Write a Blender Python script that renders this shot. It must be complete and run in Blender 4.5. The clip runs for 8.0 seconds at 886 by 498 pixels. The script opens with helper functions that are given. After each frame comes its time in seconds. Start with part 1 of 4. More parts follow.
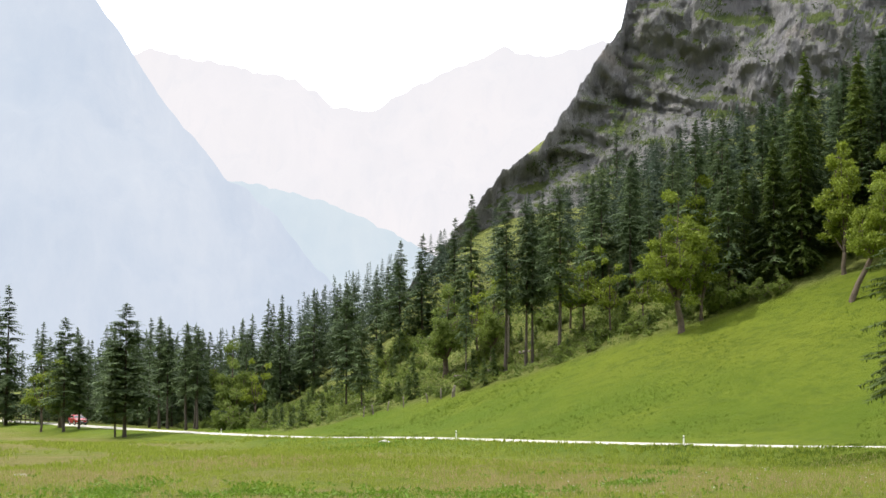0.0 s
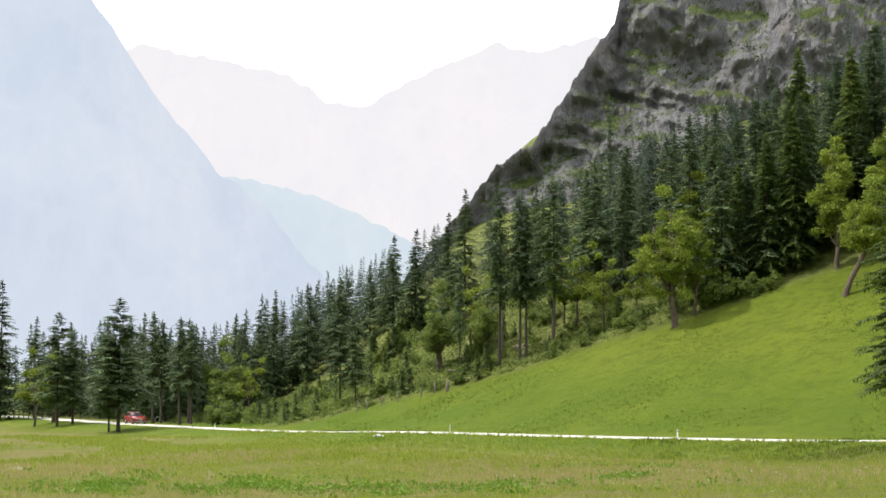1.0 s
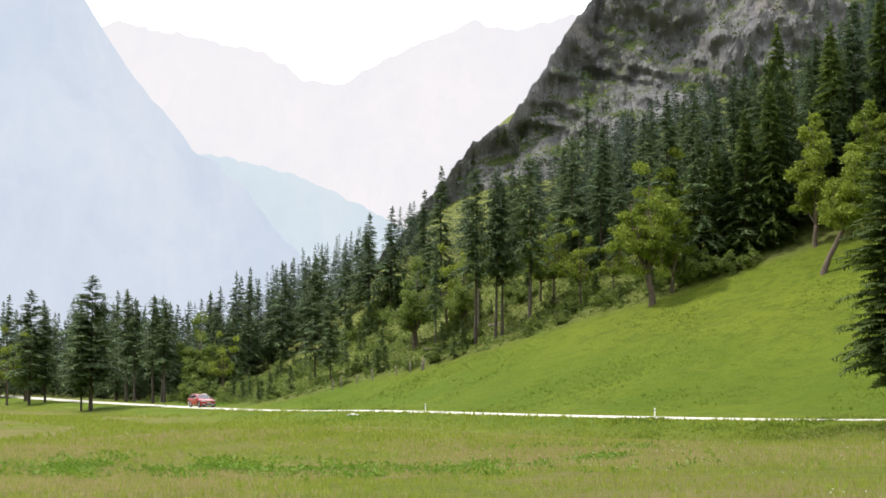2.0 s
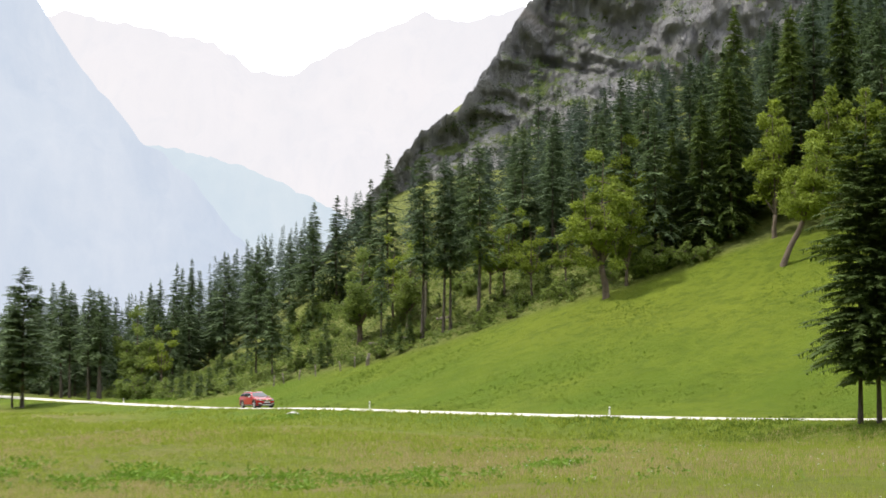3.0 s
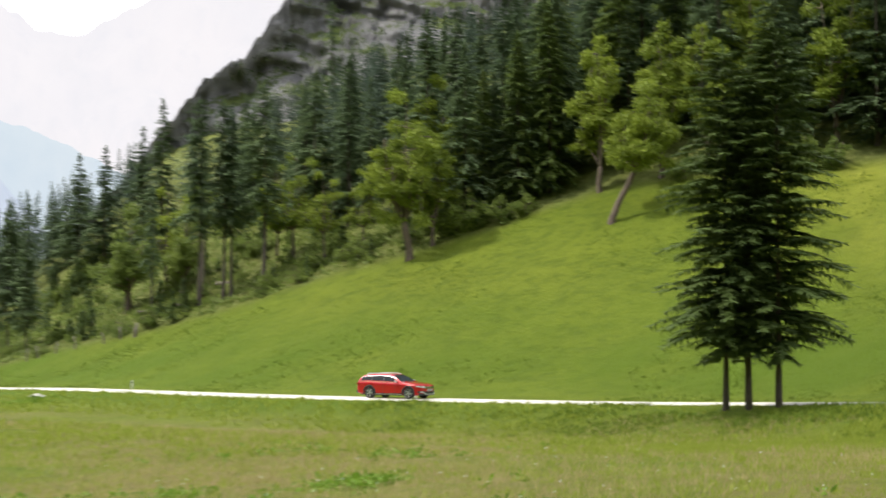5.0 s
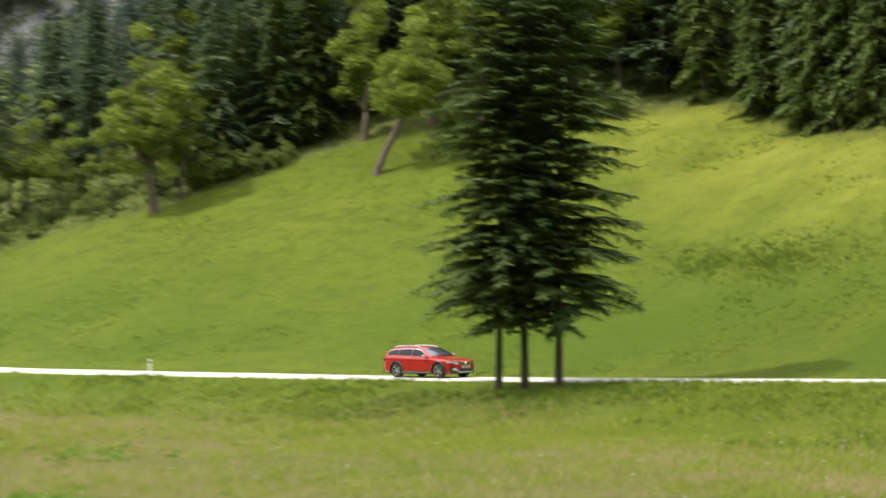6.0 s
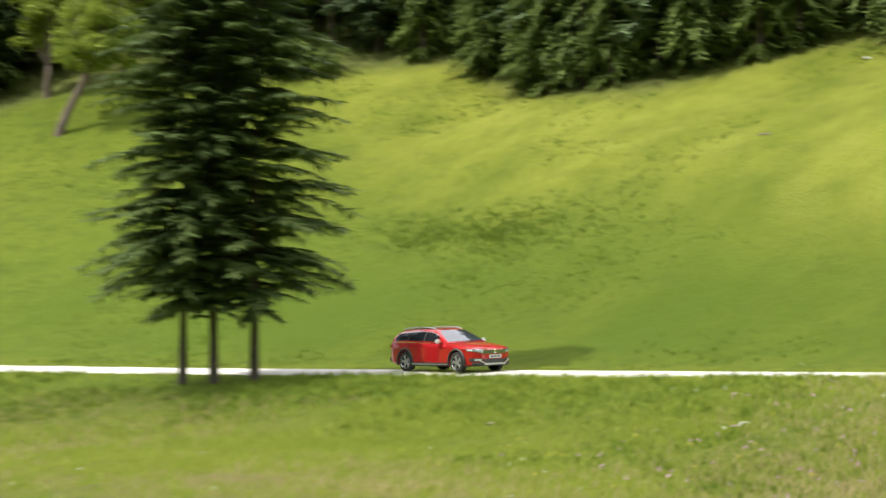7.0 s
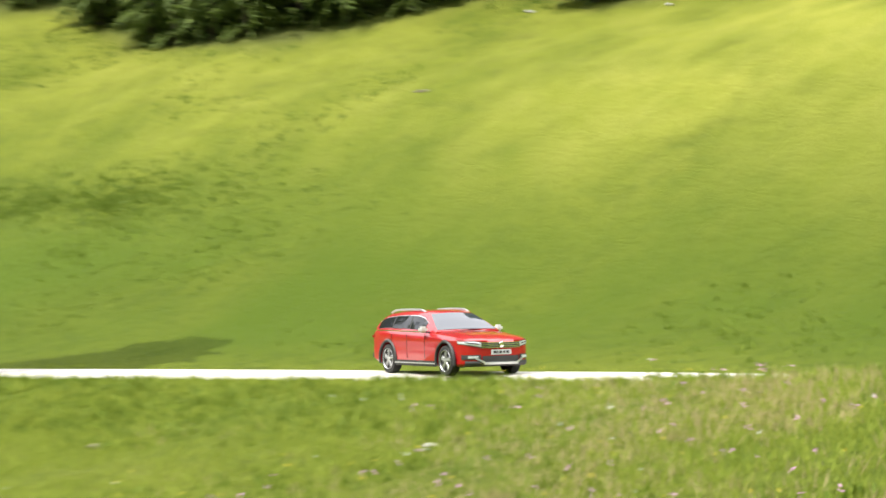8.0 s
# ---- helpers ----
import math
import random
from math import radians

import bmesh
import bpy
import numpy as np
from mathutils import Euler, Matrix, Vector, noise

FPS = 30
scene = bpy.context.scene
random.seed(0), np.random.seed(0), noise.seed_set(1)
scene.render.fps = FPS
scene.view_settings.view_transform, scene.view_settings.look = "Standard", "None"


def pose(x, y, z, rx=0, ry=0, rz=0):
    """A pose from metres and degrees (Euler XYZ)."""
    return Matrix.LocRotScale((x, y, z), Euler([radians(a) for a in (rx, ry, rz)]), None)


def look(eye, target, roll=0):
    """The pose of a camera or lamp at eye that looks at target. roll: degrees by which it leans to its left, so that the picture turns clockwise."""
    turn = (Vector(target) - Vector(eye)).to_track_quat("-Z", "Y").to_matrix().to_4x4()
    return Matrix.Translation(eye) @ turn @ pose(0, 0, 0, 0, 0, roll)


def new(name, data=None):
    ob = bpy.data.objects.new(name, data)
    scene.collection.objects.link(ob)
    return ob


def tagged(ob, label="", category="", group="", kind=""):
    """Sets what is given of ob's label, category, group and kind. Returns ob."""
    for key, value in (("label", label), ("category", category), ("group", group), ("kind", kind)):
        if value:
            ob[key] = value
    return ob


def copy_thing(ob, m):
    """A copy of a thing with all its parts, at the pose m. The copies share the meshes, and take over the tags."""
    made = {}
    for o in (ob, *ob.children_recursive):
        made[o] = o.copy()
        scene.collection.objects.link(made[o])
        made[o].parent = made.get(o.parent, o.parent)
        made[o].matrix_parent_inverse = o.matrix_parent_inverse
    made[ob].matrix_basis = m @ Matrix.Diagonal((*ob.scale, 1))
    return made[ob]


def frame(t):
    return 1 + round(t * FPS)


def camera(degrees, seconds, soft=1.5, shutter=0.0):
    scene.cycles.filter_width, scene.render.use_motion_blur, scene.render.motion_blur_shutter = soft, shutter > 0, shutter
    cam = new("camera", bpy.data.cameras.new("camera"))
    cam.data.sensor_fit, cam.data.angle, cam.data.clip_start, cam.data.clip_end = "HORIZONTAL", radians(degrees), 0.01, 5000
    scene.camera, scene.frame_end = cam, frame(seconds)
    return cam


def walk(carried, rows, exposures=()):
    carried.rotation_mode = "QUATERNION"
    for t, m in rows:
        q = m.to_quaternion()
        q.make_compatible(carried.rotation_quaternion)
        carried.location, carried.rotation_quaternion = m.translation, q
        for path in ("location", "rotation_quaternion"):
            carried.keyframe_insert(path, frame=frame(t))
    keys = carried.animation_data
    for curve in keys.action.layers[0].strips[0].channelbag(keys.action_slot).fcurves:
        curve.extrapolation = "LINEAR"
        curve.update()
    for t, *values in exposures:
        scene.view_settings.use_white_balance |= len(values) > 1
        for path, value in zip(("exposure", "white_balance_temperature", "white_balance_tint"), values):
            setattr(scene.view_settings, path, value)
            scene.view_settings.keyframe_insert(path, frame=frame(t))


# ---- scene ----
cam = camera(28.98, 8.0, 1.5, 0.6)
# seconds, x, y, z, bearing to the right of north, pitch, lean to the left
ROWS = [
    (0, 0.0, 0.0, 2.9, -0.0, 5.17, 0.07),
    (0.5, -0.07, -0.15, 2.85, 0.09, 5.12, 0.03),
    (1, -0.11, -0.14, 2.8, 0.24, 5.02, 0.07),
    (2.5, 0.23, 4.11, 3.0, 1.74, 4.06, 0.04),
    (3, 0.57, 8.2, 3.18, 2.69, 4.04, 0.02),
    (3.5, 0.94, 12.85, 3.25, 3.76, 3.8, -0.11),
    (4, 1.42, 17.83, 3.31, 5.02, 3.53, -0.17),
    (5.5, 4.24, 34.67, 3.9, 13.02, 2.27, -0.13),
    (6, 6.7, 40.37, 4.15, 17.01, 1.39, -0.15),
    (6.5, 9.13, 45.87, 4.14, 21.17, 0.92, -0.11),
    (7, 11.24, 50.3, 4.24, 26.47, 0.5, -0.08),
    (7.5, 13.71, 54.9, 4.25, 32.1, 0.09, -0.03),
    (8, 16.63, 59.54, 4.14, 38.92, -0.26, 0.13),
]
walk(cam, [(t, pose(x, y, z, 90 + pitch, 0, -bearing) @ pose(0, 0, 0, 0, 0, lean)) for t, x, y, z, bearing, pitch, lean in ROWS],
     [(0, 0.1), (1, 0.1), (2.5, 0.1), (4, 0.08), (5.5, 0.18), (6, 0.26), (6.5, 0.36), (7, 0.46), (7.5, 0.56), (8, 0.72)])

# light: a veiled bright sky, and the sun high over the valley, on its left side
SUN_BEARING, SUN_HEIGHT = -78.0, 56.0
world = bpy.data.worlds.new("sky")
scene.world = world
world.use_nodes = True
wn, wl = world.node_tree.nodes, world.node_tree.links
sky = wn.new("ShaderNodeTexSky")
sky.sky_type, sky.sun_disc = "NISHITA", False
sky.sun_elevation, sky.sun_rotation = radians(SUN_HEIGHT), radians(SUN_BEARING)
sky.altitude, sky.air_density, sky.dust_density = 950, 1.0, 3.0
veil = wn.new("ShaderNodeBackground")
veil.inputs["Color"].default_value = (1.0, 0.985, 1.0, 1)
veil.inputs["Strength"].default_value = 1.75
wn["Background"].inputs["Strength"].default_value = 0.05
both = wn.new("ShaderNodeAddShader")
wl.new(sky.outputs["Color"], wn["Background"].inputs["Color"])
wl.new(wn["Background"].outputs[0], both.inputs[0])
wl.new(veil.outputs[0], both.inputs[1])
wl.new(both.outputs[0], wn["World Output"].inputs["Surface"])
sun = new("sun", bpy.data.lights.new("sun", "SUN"))
sun.data.energy, sun.data.angle, sun.data.color = 3.9, radians(0.6), (1.0, 0.94, 0.82)
b, h = radians(SUN_BEARING), radians(SUN_HEIGHT)
sun.matrix_world = look((500 * math.sin(b) * math.cos(h), 500 * math.cos(b) * math.cos(h), 500 * math.sin(h)), (0, 0, 0))


# the lie of the land
ROAD = [(-230, 470, 1.0), (-130, 370, 0.6), (-75, 292, 0.0), (-39, 223, -0.45), (-15.9, 180.4, -0.55), (-2.6, 156.1, -0.16),
        (10.5, 137.6, -0.13), (24.1, 125.5, -0.14), (30.1, 118.0, -0.02), (34.2, 110.0, 0.24), (37.9, 102.2, 0.52), (40.6, 95.6, 0.77),
        (42.1, 90.0, 1.01), (43.3, 84.8, 1.24), (44.3, 79.5, 1.45), (47, 66, 1.95), (52, 48, 2.53), (60, 20, 3.6),
        (70, -60, 3.6)]


def smooth(t):
    t = np.clip(t, 0, 1)
    return t * t * (3 - 2 * t)


def spline(points, steps=12):
    p = np.array(points, float)
    q = np.vstack([2 * p[0] - p[1], p, 2 * p[-1] - p[-2]])
    out = []
    for i in range(1, len(q) - 2):
        a, b, c, d = q[i - 1:i + 3]
        for u in np.arange(steps) / steps:
            out.append(0.5 * (2 * b + (c - a) * u + (2 * a - 5 * b + 4 * c - d) * u * u + (3 * b - a - 3 * c + d) * u ** 3))
    return np.array(out + [p[-1]])


LINE = spline(ROAD)


def beside_road(x, y):
    """Signed distance from the road's middle (plus on the hill's side) and the road's height there."""
    dist, rise = np.empty(len(x)), np.empty(len(x))
    a, b = LINE[:-1], LINE[1:]
    d = b[:, :2] - a[:, :2]
    for lo in range(0, len(x), 4000):
        p = np.stack([x[lo:lo + 4000], y[lo:lo + 4000]], -1)
        w = p[:, None, :] - a[None, :, :2]
        u = np.clip((w * d).sum(-1) / (d * d).sum(-1), 0, 1)
        q = w - u[..., None] * d
        far = (q * q).sum(-1)
        k, r = far.argmin(1), np.arange(len(p))
        side = np.sign(d[k, 0] * w[r, k, 1] - d[k, 1] * w[r, k, 0])
        dist[lo:lo + 4000] = side * np.sqrt(far[r, k])
        rise[lo:lo + 4000] = a[k, 2] + u[r, k] * (b[k, 2] - a[k, 2])
    return dist, rise


def ground(x, y):
    """The land's height: a flat field, the road, and a meadow that climbs to the woods."""
    x, y = np.atleast_1d(np.asarray(x, float)), np.atleast_1d(np.asarray(y, float))
    n, z = beside_road(x, y)
    up = np.maximum(n - 2.4, 0)
    slope = 0.02 + 0.48 * smooth((x + 50 - 0.10 * np.maximum(y - 200, 0)) / 60)
    hill = slope * (np.sqrt(up * up + 36) - 6)
    hill += 0.17 * np.clip(n - 24, 0, 34) * smooth((x + 36) / 14) * smooth((24 - x) / 22)
    hill = 75 - np.log1p(np.exp(np.clip((75 - hill) / 6, -40, 40))) * 6
    low = -1.0 * smooth(np.maximum(-n - 2.2, 0) / 9)
    mound = 2.6 * np.exp(-(((x - 40) / 7) ** 2 + ((y - 60) / 13) ** 2))
    spur = 1.8 * np.exp(-((n - 24) / 9) ** 2) * np.exp(-((y - 88) / 22) ** 2) * smooth(n / 10)
    wave = 0.35 * np.sin(x * 0.13 + 1.3 * np.sin(y * 0.05)) * np.sin(y * 0.09 + 0.7) * smooth((np.abs(n) - 4) / 10)
    brow = 1.8 * smooth((n - 8) / 16) * smooth((x - 46) / 12) * smooth((140 - y) / 14)
    fade = np.where(n < 0, np.exp(-np.maximum(-n - 3, 0) / 9), np.exp(-np.maximum(n - 10, 0) / 60))
    return z * fade + hill + low + mound + spur + brow + wave


# materials
class Nodes:
    """A small help to write a node material."""

    def __init__(self, name):
        self.mat = bpy.data.materials.new(name)
        self.mat.use_nodes = True
        self.tree = self.mat.node_tree
        self.bsdf = self.tree.nodes["Principled BSDF"]
        self.place = self.tree.nodes.new("ShaderNodeTexCoord").outputs["Object"]

    def node(self, kind, **inputs):
        n = self.tree.nodes.new(kind)
        for key, value in inputs.items():
            self.put(n.inputs[key.replace("_", " ")], value)
        return n

    def put(self, socket, value):
        if isinstance(value, bpy.types.NodeSocket):
            self.tree.links.new(value, socket)
        else:
            socket.default_value = value

    def stretched(self, x, y, z):
        n = self.node("ShaderNodeMapping", Vector=self.place)
        n.inputs["Scale"].default_value = (x, y, z)
        return n.outputs[0]

    def noise(self, scale, detail=4.0, rough=0.55, at=None, low=0.3, high=0.7):
        n = self.node("ShaderNodeTexNoise", Vector=at or self.place, Scale=scale, Detail=detail, Roughness=rough)
        r = self.node("ShaderNodeMapRange", Value=n.outputs["Fac"], From_Min=low, From_Max=high)
        return r.outputs[0]

    def mix(self, fac, a, b):
        n = self.tree.nodes.new("ShaderNodeMix")
        n.data_type = "RGBA"
        self.put(n.inputs[0], fac)
        for s, v in ((n.inputs[6], a), (n.inputs[7], b)):
            self.put(s, v if isinstance(v, bpy.types.NodeSocket) else (*v, 1))
        return n.outputs[2]

    def math(self, op, a, b=0.0):
        n = self.tree.nodes.new("ShaderNodeMath")
        n.operation = op
        self.put(n.inputs[0], a), self.put(n.inputs[1], b)
        return n.outputs[0]

    def attribute(self, name):
        n = self.tree.nodes.new("ShaderNodeAttribute")
        n.attribute_name = name
        return n.outputs["Fac"]

    def bump(self, height, strength, distance):
        n = self.node("ShaderNodeBump", Height=height, Strength=strength, Distance=distance)
        self.put(self.bsdf.inputs["Normal"], n.outputs[0])

    def done(self, color, rough=0.8, metal=0.0, **more):
        self.put(self.bsdf.inputs["Base Color"], color if isinstance(color, bpy.types.NodeSocket) else (*color, 1))
        self.put(self.bsdf.inputs["Roughness"], rough)
        self.put(self.bsdf.inputs["Metallic"], metal)
        for key, value in more.items():
            self.put(self.bsdf.inputs[key.replace("_", " ")], value)
        return self.mat


def plain(name, a, b, scale, rough=0.7, metal=0.0, bump=0.0, distance=0.01, **more):
    """Two tones in a coarse and a fine noise, with a little relief."""
    m = Nodes(name)
    coarse, fine = m.noise(scale), m.noise(scale * 9)
    m.bump(fine, bump, distance)
    return m.done(m.mix(m.math("ADD", m.math("MULTIPLY", coarse, 0.6), m.math("MULTIPLY", fine, 0.4)), a, b), rough, metal, **more)


def leafy(name, dark, light, glow, spread=0.5):
    """Foliage: tone by leaf, by tree and by height in the clump; some light comes through."""
    m = Nodes(name)
    geo = m.tree.nodes.new("ShaderNodeNewGeometry")
    info = m.tree.nodes.new("ShaderNodeObjectInfo")
    tone = m.math("ADD", m.math("MULTIPLY", geo.outputs["Random Per Island"], spread), m.math("MULTIPLY", m.noise(0.45), 1 - spread))
    tone = m.math("ADD", m.math("MULTIPLY", tone, 0.75), m.math("MULTIPLY", info.outputs["Random"], 0.25))
    col = m.mix(tone, dark, light)
    m.done(col, 0.62, 0.0, Specular_IOR_Level=0.25)
    thin = m.node("ShaderNodeBsdfTranslucent", Color=col)
    both = m.node("ShaderNodeMixShader", Fac=glow)
    m.tree.links.new(m.bsdf.outputs[0], both.inputs[1])
    m.tree.links.new(thin.outputs[0], both.inputs[2])
    m.tree.links.new(both.outputs[0], m.tree.nodes["Material Output"].inputs["Surface"])
    return m.mat


def meadow_material():
    m = Nodes("meadow")
    big, mid, small = m.noise(0.035, 3), m.noise(0.22, 6, 0.65), m.noise(2.6, 7, 0.75)
    lines = m.noise(0.7, 5, 0.6, m.stretched(0.3, 0.3, 1.6), 0.56, 0.8)
    streak = m.noise(0.5, 5, 0.6, m.stretched(0.35, 1.0, 1.0))
    lush = m.mix(mid, (0.140, 0.208, 0.017), (0.250, 0.318, 0.028))
    lush = m.mix(m.math("MULTIPLY", big, 0.55), lush, (0.25, 0.285, 0.032))
    lush = m.mix(m.math("MULTIPLY", small, 0.4), lush, (0.10, 0.165, 0.013))
    lush = m.mix(m.math("MULTIPLY", m.noise(0.85, 6, 0.7, None, 0.48, 0.66), 0.55), lush, (0.085, 0.135, 0.013))
    lush = m.mix(m.math("MULTIPLY", lines, 0.6), lush, (0.075, 0.125, 0.014))
    dry = m.mix(streak, (0.21, 0.23, 0.045), (0.33, 0.27, 0.11))
    dry = m.mix(m.math("MULTIPLY", small, 0.4), dry, (0.16, 0.18, 0.04))
    # Deeper green low on the slope and along the road's lower side.
    lush = m.mix(m.math("MULTIPLY", m.attribute("deep_green"), m.noise(0.12, 5, 0.6, m.stretched(0.5, 1, 1), 0.25, 0.6)), lush, (0.128, 0.205, 0.015))
    # Pale band on the upper slope: its sunlit glow is put into the colour.
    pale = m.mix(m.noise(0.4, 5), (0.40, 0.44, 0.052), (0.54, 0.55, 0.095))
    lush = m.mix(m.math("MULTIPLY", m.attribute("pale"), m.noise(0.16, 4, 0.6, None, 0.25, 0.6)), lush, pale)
    field = m.mix(m.math("MULTIPLY", m.attribute("field"), m.noise(0.09, 4, 0.6, None, 0.32, 0.56)), lush, dry)
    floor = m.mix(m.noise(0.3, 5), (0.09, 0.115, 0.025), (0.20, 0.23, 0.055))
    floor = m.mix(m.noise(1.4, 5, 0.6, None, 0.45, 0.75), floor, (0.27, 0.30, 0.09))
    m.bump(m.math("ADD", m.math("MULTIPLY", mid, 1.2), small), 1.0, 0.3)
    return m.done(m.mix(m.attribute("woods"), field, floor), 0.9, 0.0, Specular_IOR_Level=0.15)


def rock_material():
    m = Nodes("limestone")
    tall = m.stretched(1.0, 1.0, 0.32)
    rough, fine = m.noise(0.22, 10, 0.68, tall), m.noise(1.3, 9, 0.7, tall)
    col = m.mix(rough, (0.34, 0.34, 0.37), (0.52, 0.51, 0.52))
    col = m.mix(m.math("MULTIPLY", fine, 0.4), col, (0.25, 0.25, 0.28))
    col = m.mix(m.noise(0.06, 5, 0.6, None, 0.6, 0.8), col, (0.46, 0.40, 0.36))
    geo = m.tree.nodes.new("ShaderNodeNewGeometry")
    up = m.node("ShaderNodeSeparateXYZ", Vector=geo.outputs["Normal"]).outputs["Z"]
    ledge = m.math("ADD", m.math("MULTIPLY", up, 0.75), m.math("MULTIPLY", m.noise(0.11, 7, 0.65, None, 0.35, 0.65), 0.55))
    grass = m.node("ShaderNodeMapRange", Value=ledge, From_Min=0.64, From_Max=0.84).outputs[0]
    green = m.mix(m.noise(0.4, 5), (0.07, 0.11, 0.035), (0.21, 0.27, 0.07))
    m.bump(m.math("ADD", rough, m.math("MULTIPLY", fine, 0.9)), 1.0, 1.7)
    return m.done(m.mix(grass, col, green), 0.9, 0.0, Specular_IOR_Level=0.2)


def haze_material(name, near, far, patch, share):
    """A far mountain side, dim through bright air: the haze is put into its material as glow."""
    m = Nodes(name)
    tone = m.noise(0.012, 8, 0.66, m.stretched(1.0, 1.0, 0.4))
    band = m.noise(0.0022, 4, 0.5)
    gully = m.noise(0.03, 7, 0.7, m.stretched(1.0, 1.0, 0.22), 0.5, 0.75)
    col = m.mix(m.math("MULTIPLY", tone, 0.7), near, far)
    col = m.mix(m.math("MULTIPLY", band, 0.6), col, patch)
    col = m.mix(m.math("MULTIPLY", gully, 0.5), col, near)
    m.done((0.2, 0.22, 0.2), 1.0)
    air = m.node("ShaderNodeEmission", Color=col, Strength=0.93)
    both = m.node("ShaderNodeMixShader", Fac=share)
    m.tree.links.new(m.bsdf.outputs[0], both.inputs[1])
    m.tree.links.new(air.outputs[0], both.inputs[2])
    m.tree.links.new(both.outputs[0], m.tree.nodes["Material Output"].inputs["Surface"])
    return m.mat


MEADOW, ROCK = meadow_material(), rock_material()
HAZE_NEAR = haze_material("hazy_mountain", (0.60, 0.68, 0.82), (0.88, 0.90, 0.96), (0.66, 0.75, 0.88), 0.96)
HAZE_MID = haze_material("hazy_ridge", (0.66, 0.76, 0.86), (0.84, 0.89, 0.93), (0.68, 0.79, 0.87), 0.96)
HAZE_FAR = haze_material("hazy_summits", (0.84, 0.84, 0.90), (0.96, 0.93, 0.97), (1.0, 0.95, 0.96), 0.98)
SLOPE_WOODS = plain("distant_woods", (0.030, 0.050, 0.022), (0.10, 0.13, 0.06), 0.02, 0.95, 0, 0.6, 3.0)
GRAVEL = plain("road_gravel", (0.42, 0.40, 0.36), (0.60, 0.58, 0.53), 0.6, 0.9, 0, 0.5, 0.03)
VERGE = plain("verge_earth", (0.10, 0.095, 0.05), (0.20, 0.18, 0.11), 0.8, 0.95, 0, 0.6, 0.05)
BARK = plain("spruce_bark", (0.055, 0.045, 0.038), (0.12, 0.10, 0.085), 3.0, 0.95, 0, 0.8, 0.03)
MAPLE_BARK = plain("maple_bark", (0.07, 0.055, 0.045), (0.18, 0.14, 0.105), 2.0, 0.95, 0, 0.8, 0.03)
# Forest needles, lifted and blued in the colour to stand for haze.
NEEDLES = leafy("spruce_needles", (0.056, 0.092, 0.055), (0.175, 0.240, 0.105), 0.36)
# Lighter, yellower copy of the needles: sunlight put into the colour.
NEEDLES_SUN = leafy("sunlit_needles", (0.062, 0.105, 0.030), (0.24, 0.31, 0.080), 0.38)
# Dark needles of the road clump, with its shade put into the colour.
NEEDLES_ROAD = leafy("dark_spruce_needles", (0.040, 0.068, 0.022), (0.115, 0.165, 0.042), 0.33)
# Distant needles, paler and bluer still: aerial haze put into the leaf colour.
NEEDLES_HAZY = leafy("hazy_needles", (0.066, 0.100, 0.086), (0.145, 0.195, 0.135), 0.33)
LEAVES = leafy("maple_leaves", (0.075, 0.125, 0.018), (0.34, 0.41, 0.055), 0.38)
SHRUB = leafy("shrub_leaves", (0.065, 0.11, 0.025), (0.27, 0.34, 0.08), 0.45)
TUFT = leafy("tuft_blades", (0.095, 0.155, 0.014), (0.165, 0.23, 0.026), 0.3)
DWARF = leafy("dwarf_shrub_leaves", (0.035, 0.060, 0.025), (0.11, 0.15, 0.05), 0.25)
YOUNG = leafy("young_needles", (0.055, 0.095, 0.030), (0.16, 0.22, 0.07), 0.35)
GRASS = leafy("grass_blades", (0.16, 0.24, 0.02), (0.36, 0.41, 0.07), 0.45, 0.7)
STRAW = leafy("seed_heads", (0.30, 0.27, 0.10), (0.55, 0.43, 0.25), 0.45, 0.7)
WOOD = plain("weathered_wood", (0.12, 0.10, 0.08), (0.28, 0.25, 0.21), 3.0, 0.9, 0, 0.5, 0.01)
STONE = plain("pale_stone", (0.36, 0.35, 0.33), (0.58, 0.56, 0.52), 2.5, 0.9, 0, 0.7, 0.03)
WHITE = plain("white_plastic", (0.72, 0.72, 0.70), (0.82, 0.82, 0.80), 4.0, 0.5)


# building helpers
def mesh_of(name, verts, faces, material, smooth_it=False):
    me = bpy.data.meshes.new(name)
    v = np.asarray([tuple(p) for p in verts] if not isinstance(verts, np.ndarray) else verts, np.float32).reshape(-1, 3)
    if isinstance(faces, np.ndarray):
        sizes, loops = np.full(len(faces), faces.shape[1]), faces.ravel()
    else:
        sizes, loops = np.array([len(f) for f in faces]), np.array([i for f in faces for i in f])
    me.vertices.add(len(v)), me.loops.add(len(loops)), me.polygons.add(len(sizes))
    me.vertices.foreach_set("co", v.ravel())
    me.loops.foreach_set("vertex_index", loops.astype(np.int32))
    me.polygons.foreach_set("loop_start", (np.cumsum(sizes) - sizes).astype(np.int32))
    me.polygons.foreach_set("use_smooth", np.full(len(sizes), smooth_it))
    me.update(calc_edges=True)
    me.materials.append(material)
    return me


def part(name, data, material, parent, label="", at=None):
    """Links a bmesh or a mesh as one mesh object under a thing or a part."""
    if isinstance(data, bmesh.types.BMesh):
        me = bpy.data.meshes.new(name)
        data.to_mesh(me)
        data.free()
        me.materials.append(material)
        data = me
    ob = new(name, data)
    ob.parent = parent
    if at:
        ob.matrix_basis = at
    return tagged(ob, label)


